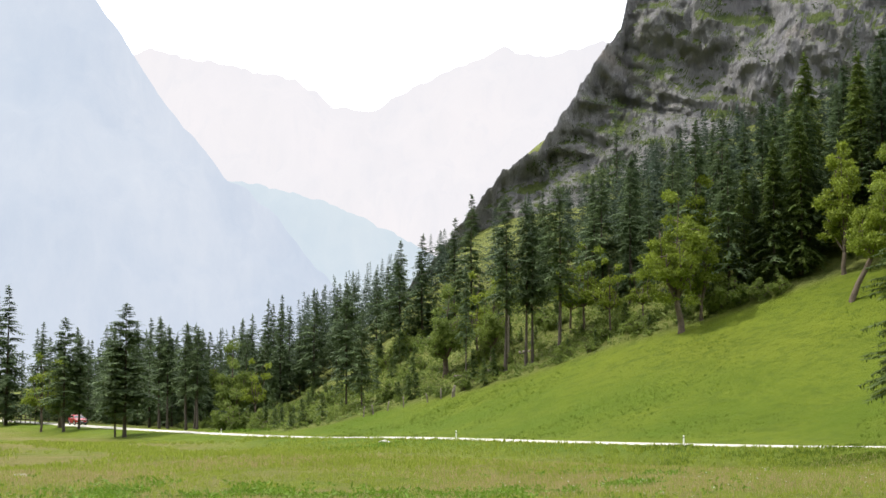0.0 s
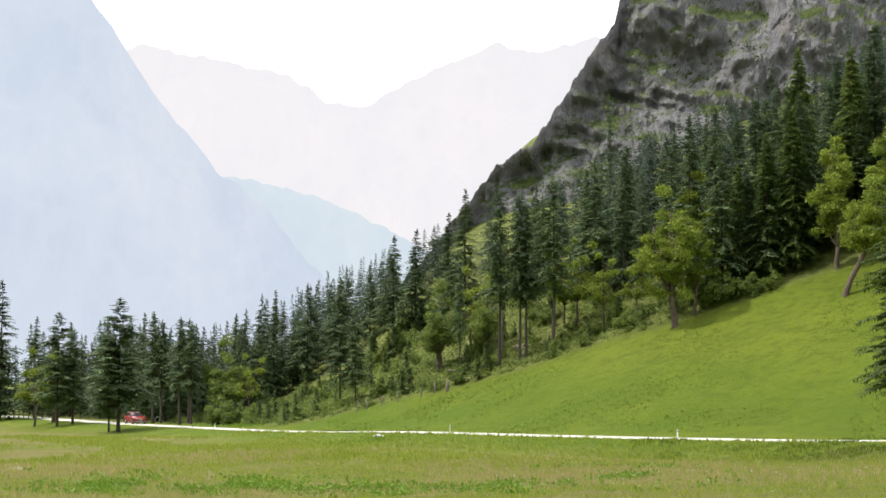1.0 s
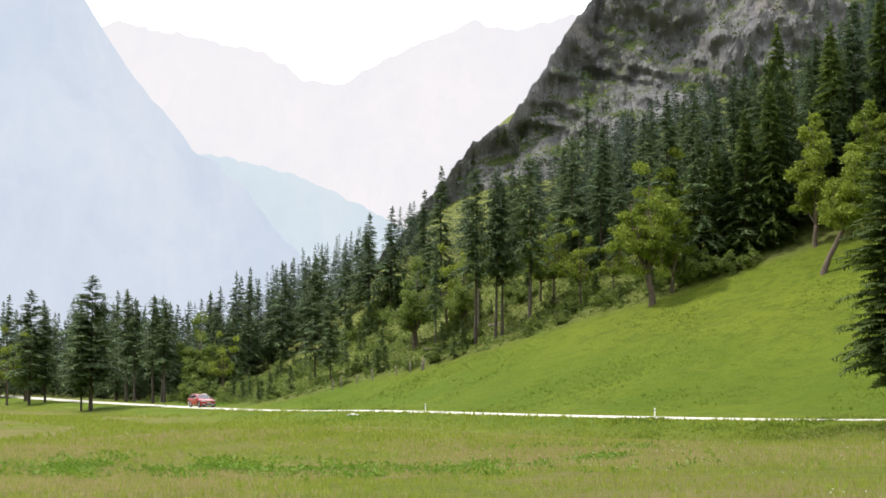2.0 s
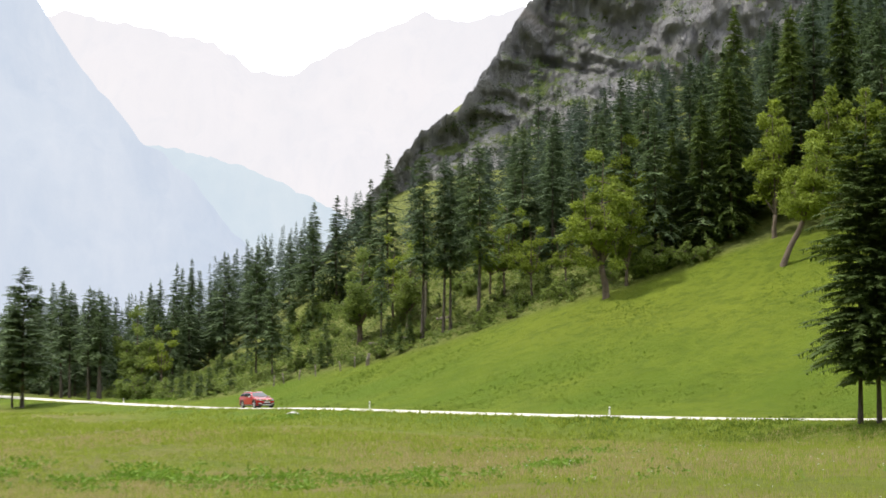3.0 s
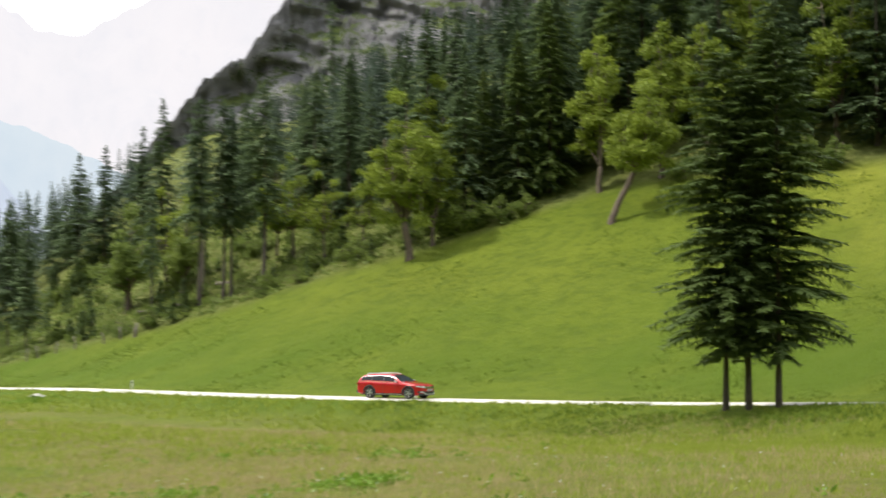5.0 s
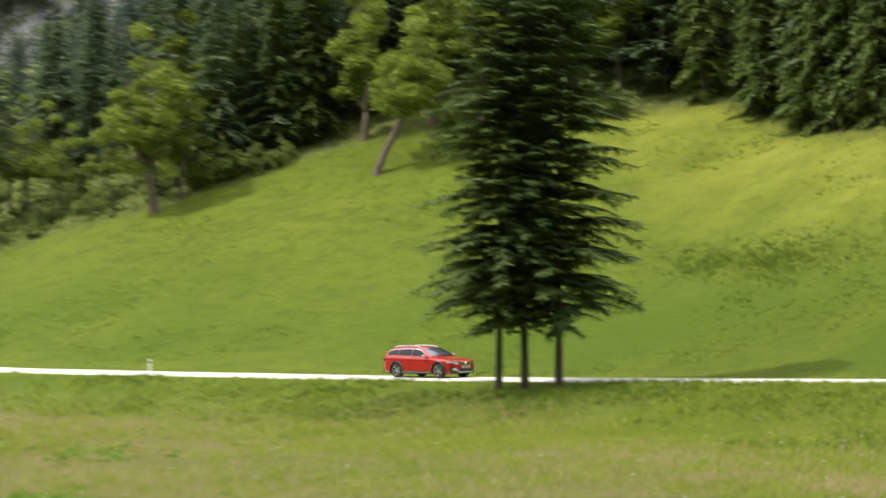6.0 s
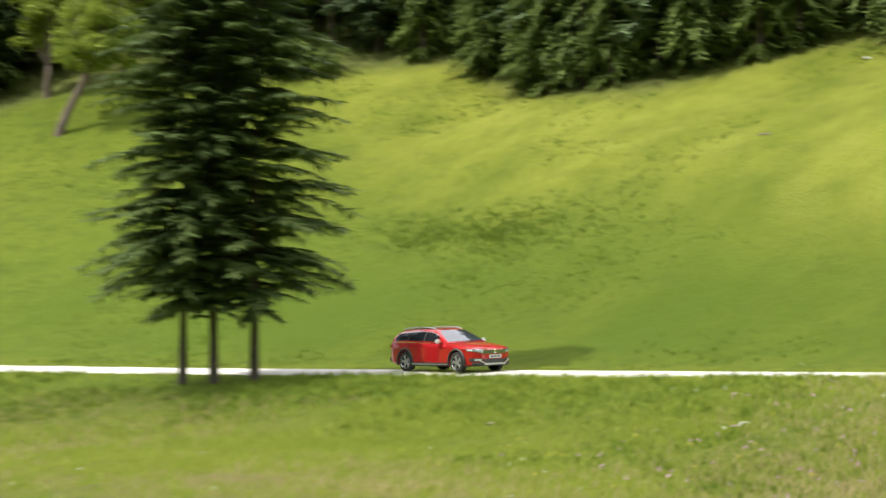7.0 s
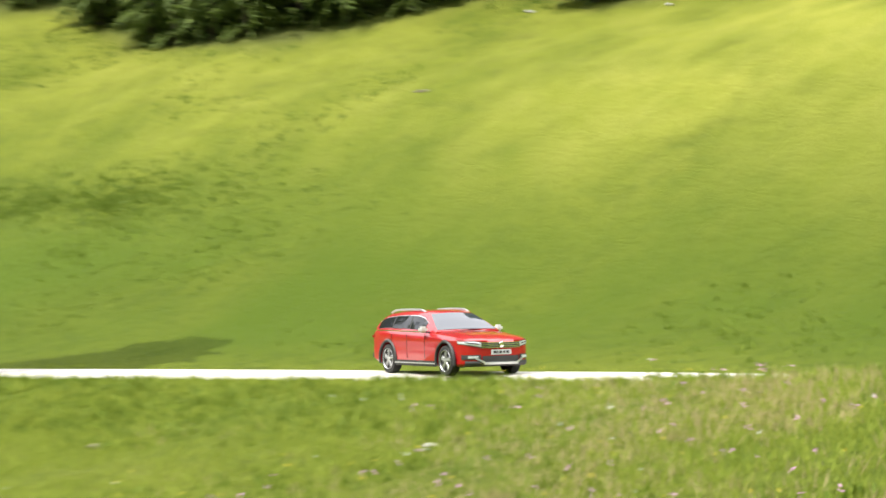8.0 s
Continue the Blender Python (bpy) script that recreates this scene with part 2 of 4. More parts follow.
def sheet(xs, ys, height):
    """A grid of land over the lines xs and ys."""
    gx, gy = np.meshgrid(xs, ys)
    gz = height(gx.ravel(), gy.ravel())
    verts = np.stack([gx.ravel(), gy.ravel(), gz], -1)
    w = len(xs)
    j, i = np.meshgrid(np.arange(len(ys) - 1), np.arange(w - 1), indexing="ij")
    k = (j * w + i).ravel()
    faces = np.stack([k, k + 1, k + w + 1, k + w], -1)
    return verts, faces


def fractal(x, y, z, octaves=5):
    return noise.fractal(Vector((x, y, z)), 1.0, 2.1, octaves)


# the woods' edge, from the far left of the valley round to the slope on the right
EDGE = spline([(-260, 520), (-150, 400), (-90, 325), (-52, 256), (-33, 224), (-19.5, 199.5), (-6, 189.5), (8, 178), (20.5, 169.5), (30, 166), (40, 163.5), (48, 157.5),
               (55, 151.5), (59.5, 147.5), (59.2, 138), (59.8, 126.8), (63.8, 122.8), (68.6, 118.6), (68, 112.5), (71, 105), (78, 92), (88, 66), (104, 20), (120, -60)], 6)


def into_woods(x, y):
    """Signed distance past the woods' edge."""
    a, d = EDGE[:-1], EDGE[1:] - EDGE[:-1]
    out = np.empty(len(x))
    for lo in range(0, len(x), 4000):
        w = np.stack([x[lo:lo + 4000], y[lo:lo + 4000]], -1)[:, None, :] - a[None]
        u = np.clip((w * d).sum(-1) / (d * d).sum(-1), 0, 1)
        q = w - u[..., None] * d
        far = (q * q).sum(-1)
        k = far.argmin(1)
        r = np.arange(len(k))
        out[lo:lo + 4000] = np.sign(d[k, 0] * w[r, k, 1] - d[k, 1] * w[r, k, 0]) * np.sqrt(far[r, k])
    return out


def land():
    xs = np.concatenate([np.arange(-3000, -300, 150), np.arange(-300, -90, 7), np.arange(-90, 130, 1.0), np.arange(130, 340, 7), np.arange(340, 3100, 150)])
    ys = np.concatenate([np.arange(-1500, -100, 100), np.arange(-100, 30, 6), np.arange(30, 240, 1.0), np.arange(240, 520, 6), np.arange(520, 3200, 150)])
    verts, faces = sheet(xs, ys, ground)
    n, _ = beside_road(verts[:, 0], verts[:, 1])
    near = (np.abs(verts[:, 0]) < 300) & (verts[:, 1] < 520) & (verts[:, 1] > -100)
    rough = np.array([fractal(x * 0.25, y * 0.25, 0, 4) if ok else 0.0 for (x, y, _), ok in zip(verts, near)])
    verts[:, 2] += 0.16 * rough * smooth((np.abs(n) - 2.6) / 3)
    under = smooth(1 - (np.abs(n) - 1.15) / 0.8)
    verts[:, 2] -= 0.06 * under
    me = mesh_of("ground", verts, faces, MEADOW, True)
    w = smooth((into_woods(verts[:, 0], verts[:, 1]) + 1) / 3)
    # pale marks the upper right meadow, where sunlight is painted in.
    for name, values in (("woods", w), ("field", smooth((-n - 5) / 12)), ("pale", smooth((n - 9) / 15) * smooth((verts[:, 0] - 45) / 12) * (0.55 + 0.5 * smooth((112 - verts[:, 1]) / 14))), ("deep_green", smooth((n - 2) / 5) * smooth((26 - n) / 16) + smooth((-n - 1.6) / 1.4) * smooth((n + 10) / 5))):
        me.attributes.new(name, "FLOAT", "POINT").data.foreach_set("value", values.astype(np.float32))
    tagged(new("ground", me), "green alpine meadow climbing from a flat field to the woods", "meadow", kind="structure")


def road():
    line = spline(ROAD, 40)
    t = np.gradient(line[:, :2], axis=0)
    t /= np.linalg.norm(t, axis=1)[:, None]
    side = np.stack([-t[:, 1], t[:, 0]], -1)
    across = [(-1.75, -0.10), (-1.6, 0.0), (-0.8, 0.035), (0, 0.02), (0.8, 0.035), (1.6, 0.0), (1.75, -0.10)]
    verts, w = [], len(across)
    for i, (p, s) in enumerate(zip(line, side)):
        broad = 0.70 + 0.34 * float(smooth(np.array((p[1] - 102) / 40)))
        for o, h in across:
            o *= broad
            edge = 0.18 * fractal(i * 0.12, o, 3.0, 3) if abs(o) > 1.3 else 0
            verts.append((p[0] + s[0] * (o + edge), p[1] + s[1] * (o + edge), p[2] + 0.05 + h))
    faces = [(i * w + k, i * w + k + 1, (i + 1) * w + k + 1, (i + 1) * w + k) for i in range(len(line) - 1) for k in range(w - 1)]
    tagged(new("road", mesh_of("road", verts, faces, GRAVEL, True)), "narrow pale gravel road across the meadow", "road", kind="structure")


def slope_face(name, crest, distance, lean, relief, columns, rows, material, label, foot=-3.0, back=60):
    """A mountain side seen from the valley: crest gives (bearing, height angle); it leans back from its foot and falls off behind."""
    bearings = np.array([c[0] for c in crest])
    heights = np.array([c[1] for c in crest])
    verts = []
    span = np.linspace(bearings[0], bearings[-1], columns) if isinstance(columns, int) else np.array(columns)
    for a in span:
        top = np.interp(a, bearings, heights) + relief[3] * fractal(a * relief[4], 1.7, distance, 5)
        s, c = math.sin(radians(a)), math.cos(radians(a))
        reach = distance / max(0.2, 1 - math.tan(radians(max(top, 0))) * lean)
        for v in np.linspace(0, 1.12, rows):
            f = min(v, 1.0)
            z_top = 2.4 + reach * math.tan(radians(top))
            z = foot + (z_top - foot) * f - (max(v - 1, 0) / 0.12) * back
            r = distance + max(z_top - foot, 0) * f * lean + (max(v - 1, 0) / 0.12) * back * 2
            x, y = r * s, r * c
            k1 = relief[1]
            push = relief[0] * fractal(x * k1, y * k1, z * k1 * 0.8, 7)
            # slanting ledges and gullies
            q = z + 0.55 * x + 12 * fractal(x * k1 * 0.7, z * k1 * 0.7, 2.0, 3)
            push += relief[0] * (0.26 * fractal(x * k1 * 4, y * k1 * 4, z * k1 * 2.6, 4) + 0.10 * fractal(x * k1 * 14, y * k1 * 14, z * k1 * 8, 3))
            rib = relief[2] * (abs(fractal(q * k1 * 1.3, (x - 0.5 * z) * k1 * 0.35, 5.0, 5)) + 0.25 * abs((q * k1 * 0.8) % 1.0 - 0.5))
            k = smooth(np.array((1 - f) * 8)) if v <= 1 else 0.0
            r += (push + rib) * float(k)
            verts.append((r * s, r * c, z))
    n = len(span)
    faces = [(i * rows + j, (i + 1) * rows + j, (i + 1) * rows + j + 1, i * rows + j + 1) for i in range(n - 1) for j in range(rows - 1)]
    tagged(new(name, mesh_of(name, verts, faces, material, name != "cliff")), label, "mountain", kind="structure")


land()
road()
slope_face("cliff", [(-2, 3.0), (0.3, 5.6), (1.0, 6.6), (2.2, 7.9), (3.4, 8.7), (4.1, 9.8), (5.0, 11.1), (6.0, 12.4), (6.4, 14.2), (8, 18), (12, 24), (20, 28), (50, 26)],
           262, 0.5, (7, 0.05, 5.0, 0.22, 3.0), np.concatenate([np.arange(-2, 17, 0.05), np.arange(17, 50, 0.6)]), 200, ROCK,
           "grey limestone cliff with grassy ledges above the woods", foot=10, back=80)
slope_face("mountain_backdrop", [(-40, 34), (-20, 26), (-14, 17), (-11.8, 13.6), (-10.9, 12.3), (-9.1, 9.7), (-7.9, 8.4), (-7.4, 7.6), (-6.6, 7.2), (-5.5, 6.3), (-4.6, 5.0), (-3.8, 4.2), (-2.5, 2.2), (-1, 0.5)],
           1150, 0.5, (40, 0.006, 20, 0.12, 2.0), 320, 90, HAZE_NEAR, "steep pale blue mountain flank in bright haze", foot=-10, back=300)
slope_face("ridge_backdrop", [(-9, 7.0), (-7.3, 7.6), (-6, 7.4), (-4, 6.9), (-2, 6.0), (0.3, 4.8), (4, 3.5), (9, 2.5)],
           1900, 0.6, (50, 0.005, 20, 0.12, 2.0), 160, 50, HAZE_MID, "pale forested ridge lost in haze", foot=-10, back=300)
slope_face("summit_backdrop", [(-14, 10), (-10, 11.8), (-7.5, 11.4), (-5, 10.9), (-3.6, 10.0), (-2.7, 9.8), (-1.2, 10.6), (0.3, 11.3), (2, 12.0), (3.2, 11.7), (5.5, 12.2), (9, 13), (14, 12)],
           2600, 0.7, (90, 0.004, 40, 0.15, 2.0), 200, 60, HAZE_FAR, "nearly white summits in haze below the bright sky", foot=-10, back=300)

# Slope added out of view to darken low reflections in the car.
slope_face("wooded_slope", [(48, 6), (62, 17), (85, 24), (120, 24), (150, 27), (185, 29), (215, 33), (250, 33), (275, 29), (300, 21), (316, 18), (324, 22)],
           520, 0.7, (30, 0.012, 14, 0.5, 1.2), 150, 40, SLOPE_WOODS, "unseen wooded slope added across the valley to darken reflections", foot=-10, back=120)


# trees
def tube(path, radii, sides=7):
    """Verts and faces of a tapered tube along a path."""
    verts, faces = [], []
    path = [Vector(p) for p in path]
    for i, (p, r) in enumerate(zip(path, radii)):
        d = (path[min(i + 1, len(path) - 1)] - path[max(i - 1, 0)]).normalized()
        u = d.cross(Vector((0.3, 1, 0.1))).normalized()
        v = d.cross(u)
        for k in range(sides):
            a = 2 * math.pi * k / sides
            verts.append(p + (u * math.cos(a) + v * math.sin(a)) * r)
    for i in range(len(path) - 1):
        for k in range(sides):
            faces.append((i * sides + k, i * sides + (k + 1) % sides, (i + 1) * sides + (k + 1) % sides, (i + 1) * sides + k))
    faces.append(tuple(range((len(path) - 1) * sides, len(path) * sides)))
    return verts, faces


def joined(pieces):
    verts, faces = [], []
    for v, f in pieces:
        o = len(verts)
        verts += list(v)
        faces += [tuple(i + o for i in q) for q in f]
    return verts, faces


def kites(centres, along, across):
    """Many small four-cornered blades: verts and faces."""
    c, a, s = np.asarray(centres), np.asarray(along), np.asarray(across)
    verts = np.stack([c, c + a * 0.45 + s, c + a, c + a * 0.45 - s], 1).reshape(-1, 3)
    return verts, np.arange(len(verts)).reshape(-1, 4)


def spruce_crown(rng, height, radius, bare, step, twigs, ragged=0.3, power=0.75, droop=0.5, fine=1.0, twig=1.0):
    """Whorls of drooping boughs, each with twigs on both sides and below."""
    centres, along, across = [], [], []
    z = bare
    while z < height - 0.15:
        k = (height - z) / (height - bare)
        low = min(1.0, 0.45 + (z - bare) / (0.16 * height))
        for _ in range(rng.integers(4, 7)):
            if rng.random() < 0.10:
                continue
            ang = rng.uniform(0, 2 * math.pi)
            reach = max(0.25, radius * (k ** power) * low * rng.uniform(1 - ragged, 1 + ragged * 0.6))
            out = np.array([math.cos(ang), math.sin(ang), 0.0])
            side = np.array([-math.sin(ang), math.cos(ang), 0.0])
            z0 = z + rng.uniform(-0.5, 0.5) * step
            rise = rng.uniform(0.05, 0.3) + 0.35 * (1 - k)
            def at(u):
                return out * reach * u + np.array([0, 0, z0 + reach * (rise * u - droop * u * u)])
            last = at(0.0)
            for j in range(1, 4):
                p = at(j / 3)
                centres.append(last), along.append((p - last) * 1.15), across.append(side * reach * 0.15 * fine * (1.25 - 0.25 * j))
                last = p
            for u in np.linspace(0.22, 1.0, twigs):
                p = at(u)
                size = twig * (reach * (0.36 - 0.20 * u) + 0.16)
                for turn in (-1, 1):
                    d = (out * rng.uniform(0.45, 0.9) + side * turn * rng.uniform(0.5, 0.95)) * size
                    d[2] -= size * rng.uniform(0.05, 0.5)
                    centres.append(p), along.append(d)
                    across.append(np.cross(d, [0, 0, 1]) * 0.28 * fine + np.array([0, 0, rng.uniform(-0.05, 0.05) * size]))
                hang = np.array([rng.uniform(-0.2, 0.2), rng.uniform(-0.2, 0.2), -rng.uniform(0.4, 0.9)]) * size
                centres.append(p), along.append(hang), across.append((side if rng.random() < 0.5 else out) * size * 0.2 * fine)
        z += step * rng.uniform(0.75, 1.25) * (0.55 + 0.45 * k)
    top = np.array([0, 0, height])
    for _ in range(5):
        a = rng.uniform(0, 6.28)
        centres.append(top - [0, 0, rng.uniform(0.2, 0.9)]), along.append(np.array([0.15 * math.cos(a), 0.15 * math.sin(a), 0.75])), across.append(np.array([-math.sin(a), math.cos(a), 0]) * 0.07)
    return kites(centres, along, across)


def spruce(name, label, seed, height=18.0, radius=3.0, bare=1.5, step=0.6, twigs=3, needles=None, thick=0.0105, **more):
    rng = np.random.default_rng(seed)
    root = tagged(new(name), label, "tree")
    sway = rng.uniform(-0.15, 0.15, 2)
    path = [(sway[0] * math.sin(u * 3), sway[1] * math.sin(u * 2.5), u * height - 0.4) for u in np.linspace(0, 1.0, 8)]
    part("trunk", mesh_of("trunk", *tube(path, [thick * height * (1.02 - u) + (0.05 if u == 0 else 0) for u in np.linspace(0, 1, 8)]), BARK, True), BARK, root)
    part("crown", mesh_of("crown", *spruce_crown(rng, height, radius, bare, step, twigs, **more), needles or NEEDLES), NEEDLES, root)
    return root


def leaf_cloud(rng, blobs, per, size):
    """Leaves in the outer part of many uneven clumps."""
    centres, along, across = [], [], []
    for (x, y, z), r in blobs:
        d = rng.normal(size=(per, 3))
        d /= np.linalg.norm(d, axis=1)[:, None]
        q = d * r * rng.uniform(0.6, 1.08, (per, 1)) * np.array([1.0, 1.0, 0.66])
        q += np.array([x, y, z])
        a = rng.normal(size=(per, 3)) * size
        a[:, 2] -= 0.25 * size
        b = np.cross(a, rng.normal(size=(per, 3)))
        b *= (0.42 * size * rng.uniform(0.6, 1.2, per) / np.maximum(np.linalg.norm(b, axis=1), 1e-6))[:, None]
        centres.append(q), along.append(a), across.append(b)
    return kites(np.concatenate(centres), np.concatenate(along), np.concatenate(across))


def maple(name, label, seed, height=14.0, width=8.0, bare=3.0, lean=(0, 0), clumps=46, per=110, size=0.23, gaps=0.0, thick=0.36, leaves=None, bark=None):
    rng = np.random.default_rng(seed)
    root = tagged(new(name), label, "tree")
    fork = Vector((lean[0], lean[1], bare))
    path = [Vector((0, 0, -0.5)), Vector((0.02, 0, 0.2)), fork * 0.4 + Vector((rng.uniform(-0.15, 0.15), 0, 0)), fork * 0.75, fork]
    wood, blobs = [tube(path, [thick * 1.35, thick, thick * 0.85, thick * 0.78, thick * 0.72], 9)], []
    limbs = rng.integers(6, 9)
    for i in range(limbs):
        a = 2 * math.pi * (i + rng.uniform(-0.3, 0.3)) / limbs
        tall = height * (0.98 if i == 0 else rng.uniform(0.5, 0.92))
        out = width * 0.5 * (0.15 if i == 0 else rng.uniform(0.45, 0.9))
        end = Vector((lean[0] * 1.5 + math.cos(a) * out, lean[1] * 1.5 + math.sin(a) * out, tall - 0.4))
        bend = fork.lerp(end, 0.45) + Vector((math.cos(a), math.sin(a), 0)) * out * 0.25 + Vector((rng.uniform(-0.3, 0.3), rng.uniform(-0.3, 0.3), -0.3))
        pts = [fork.lerp(bend, 2 * u) if u < 0.5 else bend.lerp(end, 2 * u - 1) for u in np.linspace(0, 1, 7)]
        wood.append(tube(pts, [thick * 0.5 * (1 - 0.85 * u) for u in np.linspace(0, 1, 7)], 6))
        for u in (0.45, 0.62, 0.8, 1.0):
            p = fork.lerp(bend, 2 * u) if u < 0.5 else bend.lerp(end, 2 * u - 1)
            for _ in range(max(1, round(clumps / limbs / 4))):
                q = p + Vector(rng.normal(size=3)) * width * 0.11
                if rng.random() > gaps:
                    blobs.append((q, width * rng.uniform(0.09, 0.17)))
                    wood.append(tube([p, p.lerp(q, 0.5) + Vector((0, 0, 0.1)), q], [0.05, 0.035, 0.015], 4))
    part("trunk", mesh_of("trunk", *joined(wood), bark or MAPLE_BARK, True), BARK, root)
    part("crown", mesh_of("crown", *leaf_cloud(rng, blobs, per, size), leaves or LEAVES), LEAVES, root)
    return root


def stand(tree, x, y, size=1.0, turn=0.0, wide=None, sink=0.0):
    """Sets a tree on the land, or a copy of it where it stands already."""
    m = pose(x, y, float(ground(x, y)[0]) - 0.08 - sink, 0, 0, turn) @ Matrix.Diagonal((wide or size, wide or size, size, 1))
    if "set" not in tree:
        tree["set"] = True
        tree.matrix_basis = m
        return tree
    keep = tree.matrix_basis.copy()
    tree.matrix_basis = Matrix.Identity(4)
    made = copy_thing(tree, m)
    tree.matrix_basis = keep
    return made


dice = np.random.default_rng(11)

# the clump of spruces between the field and the road
road_spruces = [((29.8, 108.0), 17.5, 3.5, 2.6, 21), ((30.7, 107.2), 16.0, 2.8, 2.9, 22), ((31.9, 106.5), 18.3, 3.5, 2.5, 23), ((30.9, 108.0), 13.0, 2.4, 2.8, 24)]
for (x, y), tall, wide, bare, seed in road_spruces:
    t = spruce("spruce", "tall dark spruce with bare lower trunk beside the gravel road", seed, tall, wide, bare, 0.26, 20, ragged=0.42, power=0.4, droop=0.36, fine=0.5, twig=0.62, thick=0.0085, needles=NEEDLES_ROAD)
    tagged(t, group="spruces by the road")
    stand(t, x, y)

# spruces of the woods, four kinds, then the ones that can be told apart
kinds = [spruce("spruce", "dark green forest spruce on the mountain slope", 31, 18, 3.3, 1.0, 0.5, 6, power=0.85, fine=0.75),
         spruce("spruce", "slender dark spruce in the woods", 32, 18, 2.6, 2.0, 0.5, 6, power=0.85, fine=0.75),
         spruce("spruce", "broad spruce with drooping boughs at the woods", 33, 18, 4.0, 0.6, 0.52, 6, ragged=0.4, power=0.85, fine=0.75),
         spruce("spruce", "tall spruce with a high bare trunk at the clearing", 34, 18, 2.3, 6.0, 0.42, 5, ragged=0.45, power=0.5, fine=0.8),
         spruce("spruce", "broad spruce with a short bare trunk beside the road", 37, 18, 3.9, 3.4, 0.46, 7, ragged=0.45, power=0.7, droop=0.35, fine=0.7)]
far_kinds = [spruce("spruce", "dark spruce high on the wooded slope", 41, 18, 3.4, 1.0, 0.85, 3, power=0.85), spruce("spruce", "narrow spruce high on the wooded slope", 42, 18, 2.8, 1.0, 0.85, 3, power=0.85)]
single = [  # kind, x, y, height, width factor
    (4, -37.5, 203.0, 16.0, 1.1), (4, -38.7, 203.6, 11.0, 0.9), (4, -50.5, 229.5, 15.5, 0.95), (4, -49.0, 232.0, 12.9, 1.0), (3, -38.0, 231.0, 14.6, 1.03), (3, -36.6, 229.0, 13.7, 1.00), (1, -40.5, 238.0, 15.3, 1.00), 
    (3, -33.0, 221.5, 13.8, 1.02), (3, -31.2, 219.0, 12.9, 0.95), (3, -32.2, 223.5, 13.6, 1.04), (0, -68.0, 268.0, 21.8, 1.10), (1, -72.0, 276.0, 21.9, 1.11), (0, -61.0, 262.0, 15.5, 1.00), 
    (4, -11.2, 199.8, 15.3, 0.85), (4, -9.3, 197.0, 11.5, 0.83), (3, 2.5, 187.0, 12.7, 0.68), (3, 6.7, 184.4, 19.0, 1.00), (3, 8.8, 182.6, 17.9, 0.93), (3, 9.5, 182.4, 16.7, 0.97), 
    (3, 12.1, 179.0, 18.3, 1.12), (1, 3.6, 212.0, 16.6, 1.28), (1, 1.5, 215.0, 14.6, 1.26), (0, -2.6, 222.0, 14.2, 1.35), (0, -5.6, 226.0, 14.8, 1.35), (2, 33.5, 171.0, 13.7, 1.28), 
    (2, 36.0, 174.0, 17.9, 1.21), (1, 44.5, 172.0, 21.2, 1.35), (2, 31.5, 173.0, 11.6, 1.17)]
for k, x, y, tall, wide in single:
    stand(kinds[k], x, y, tall / 18, dice.uniform(0, 360), wide * tall / 18 * (1.25 if x < -20 else 1.0))

# broad-leaved trees at the edge of the meadow
m_big = maple("maple", "old sycamore maple with a gnarled trunk at the meadow's edge", 51, 14.0, 6.0, 3.2, (-0.4, 0), 68, 200, 0.2, 0.12)
m_round = maple("maple", "dark round-crowned maple in the clearing", 52, 9.8, 5.8, 2.0, (0, 0), 60, 170, 0.2, leaves=SHRUB)
m_lean = maple("maple", "leaning maple with a slanting bare trunk on the meadow", 53, 11.5, 5.4, 4.2, (1.9, 0), 56, 180, 0.19, 0.0, 0.3)
m_tall = maple("maple", "tall sunlit maple at the woods' edge", 54, 13.0, 4.6, 2.2, (0.1, 0), 60, 190, 0.19, 0.0, 0.26)
m_thin = maple("maple", "thin young broad-leaved tree at the woods' edge", 55, 9.0, 3.8, 2.6, (0.1, 0.1), 30, 90, 0.2, 0.15, 0.15)
stand(m_big, 23.2, 166.8)
stand(m_round, 0.3, 195.2)
stand(m_lean, 37.5, 157.0)
stand(m_tall, 38.6, 164.6)
for kind, x, y, s, turn in ((m_tall, 25.4, 168.4, 0.72, 50), (m_tall, 43.4, 163.0, 1.0, 140), (m_tall, 46.5, 160.5, 0.95, 220),
                            (m_thin, 15.1, 185.0, 1.1, 0), (m_thin, 17.6, 180.0, 0.85, 90), (m_thin, 14.0, 187.0, 1.0, 200), (m_thin, 3.8, 195.0, 1.15, 30), (m_round, -26.7, 218.5, 1.05, 100),
                            (m_thin, -23.5, 216.0, 0.9, 70), (m_thin, 20.5, 176.0, 0.8, 10), (m_thin, 27.5, 172.0, 0.9, 260), (m_big, 26.5, 176.0, 0.9, 120), (m_round, 5.5, 192.0, 0.8, 10),
                            (m_tall, 50.5, 163.0, 1.15, 20), (m_tall, 56.0, 157.0, 1.1, 75), (m_thin, -55.5, 238.0, 1.2, 40), (m_round, -54, 243, 0.9, 0)):
    stand(kind, x, y, s, turn)

# the woods: those that can be told apart stand singly, the rest are one mass
def clearing(x, y):
    return (x > -31) & (x < 26) & (into_woods(x, y) < 40 - 1.3 * np.maximum(x, -2)) & (y < 240)


spots = []
gx, gy = np.meshgrid(np.arange(-170, 190, 5.2), np.arange(40, 420, 5.2))
px, py = gx.ravel() + dice.uniform(-2, 2, gx.size), gy.ravel() + dice.uniform(-2, 2, gx.size)
deep = into_woods(px, py)
bearing = np.degrees(np.arctan2(px, py))
seen = (deep > 2.5) & (deep < 170) & (bearing > -24) & (bearing < 62) & (np.hypot(px, py) < 330) & ~clearing(px, py)
order = [i for i in np.argsort(deep) if seen[i]]
mass = []
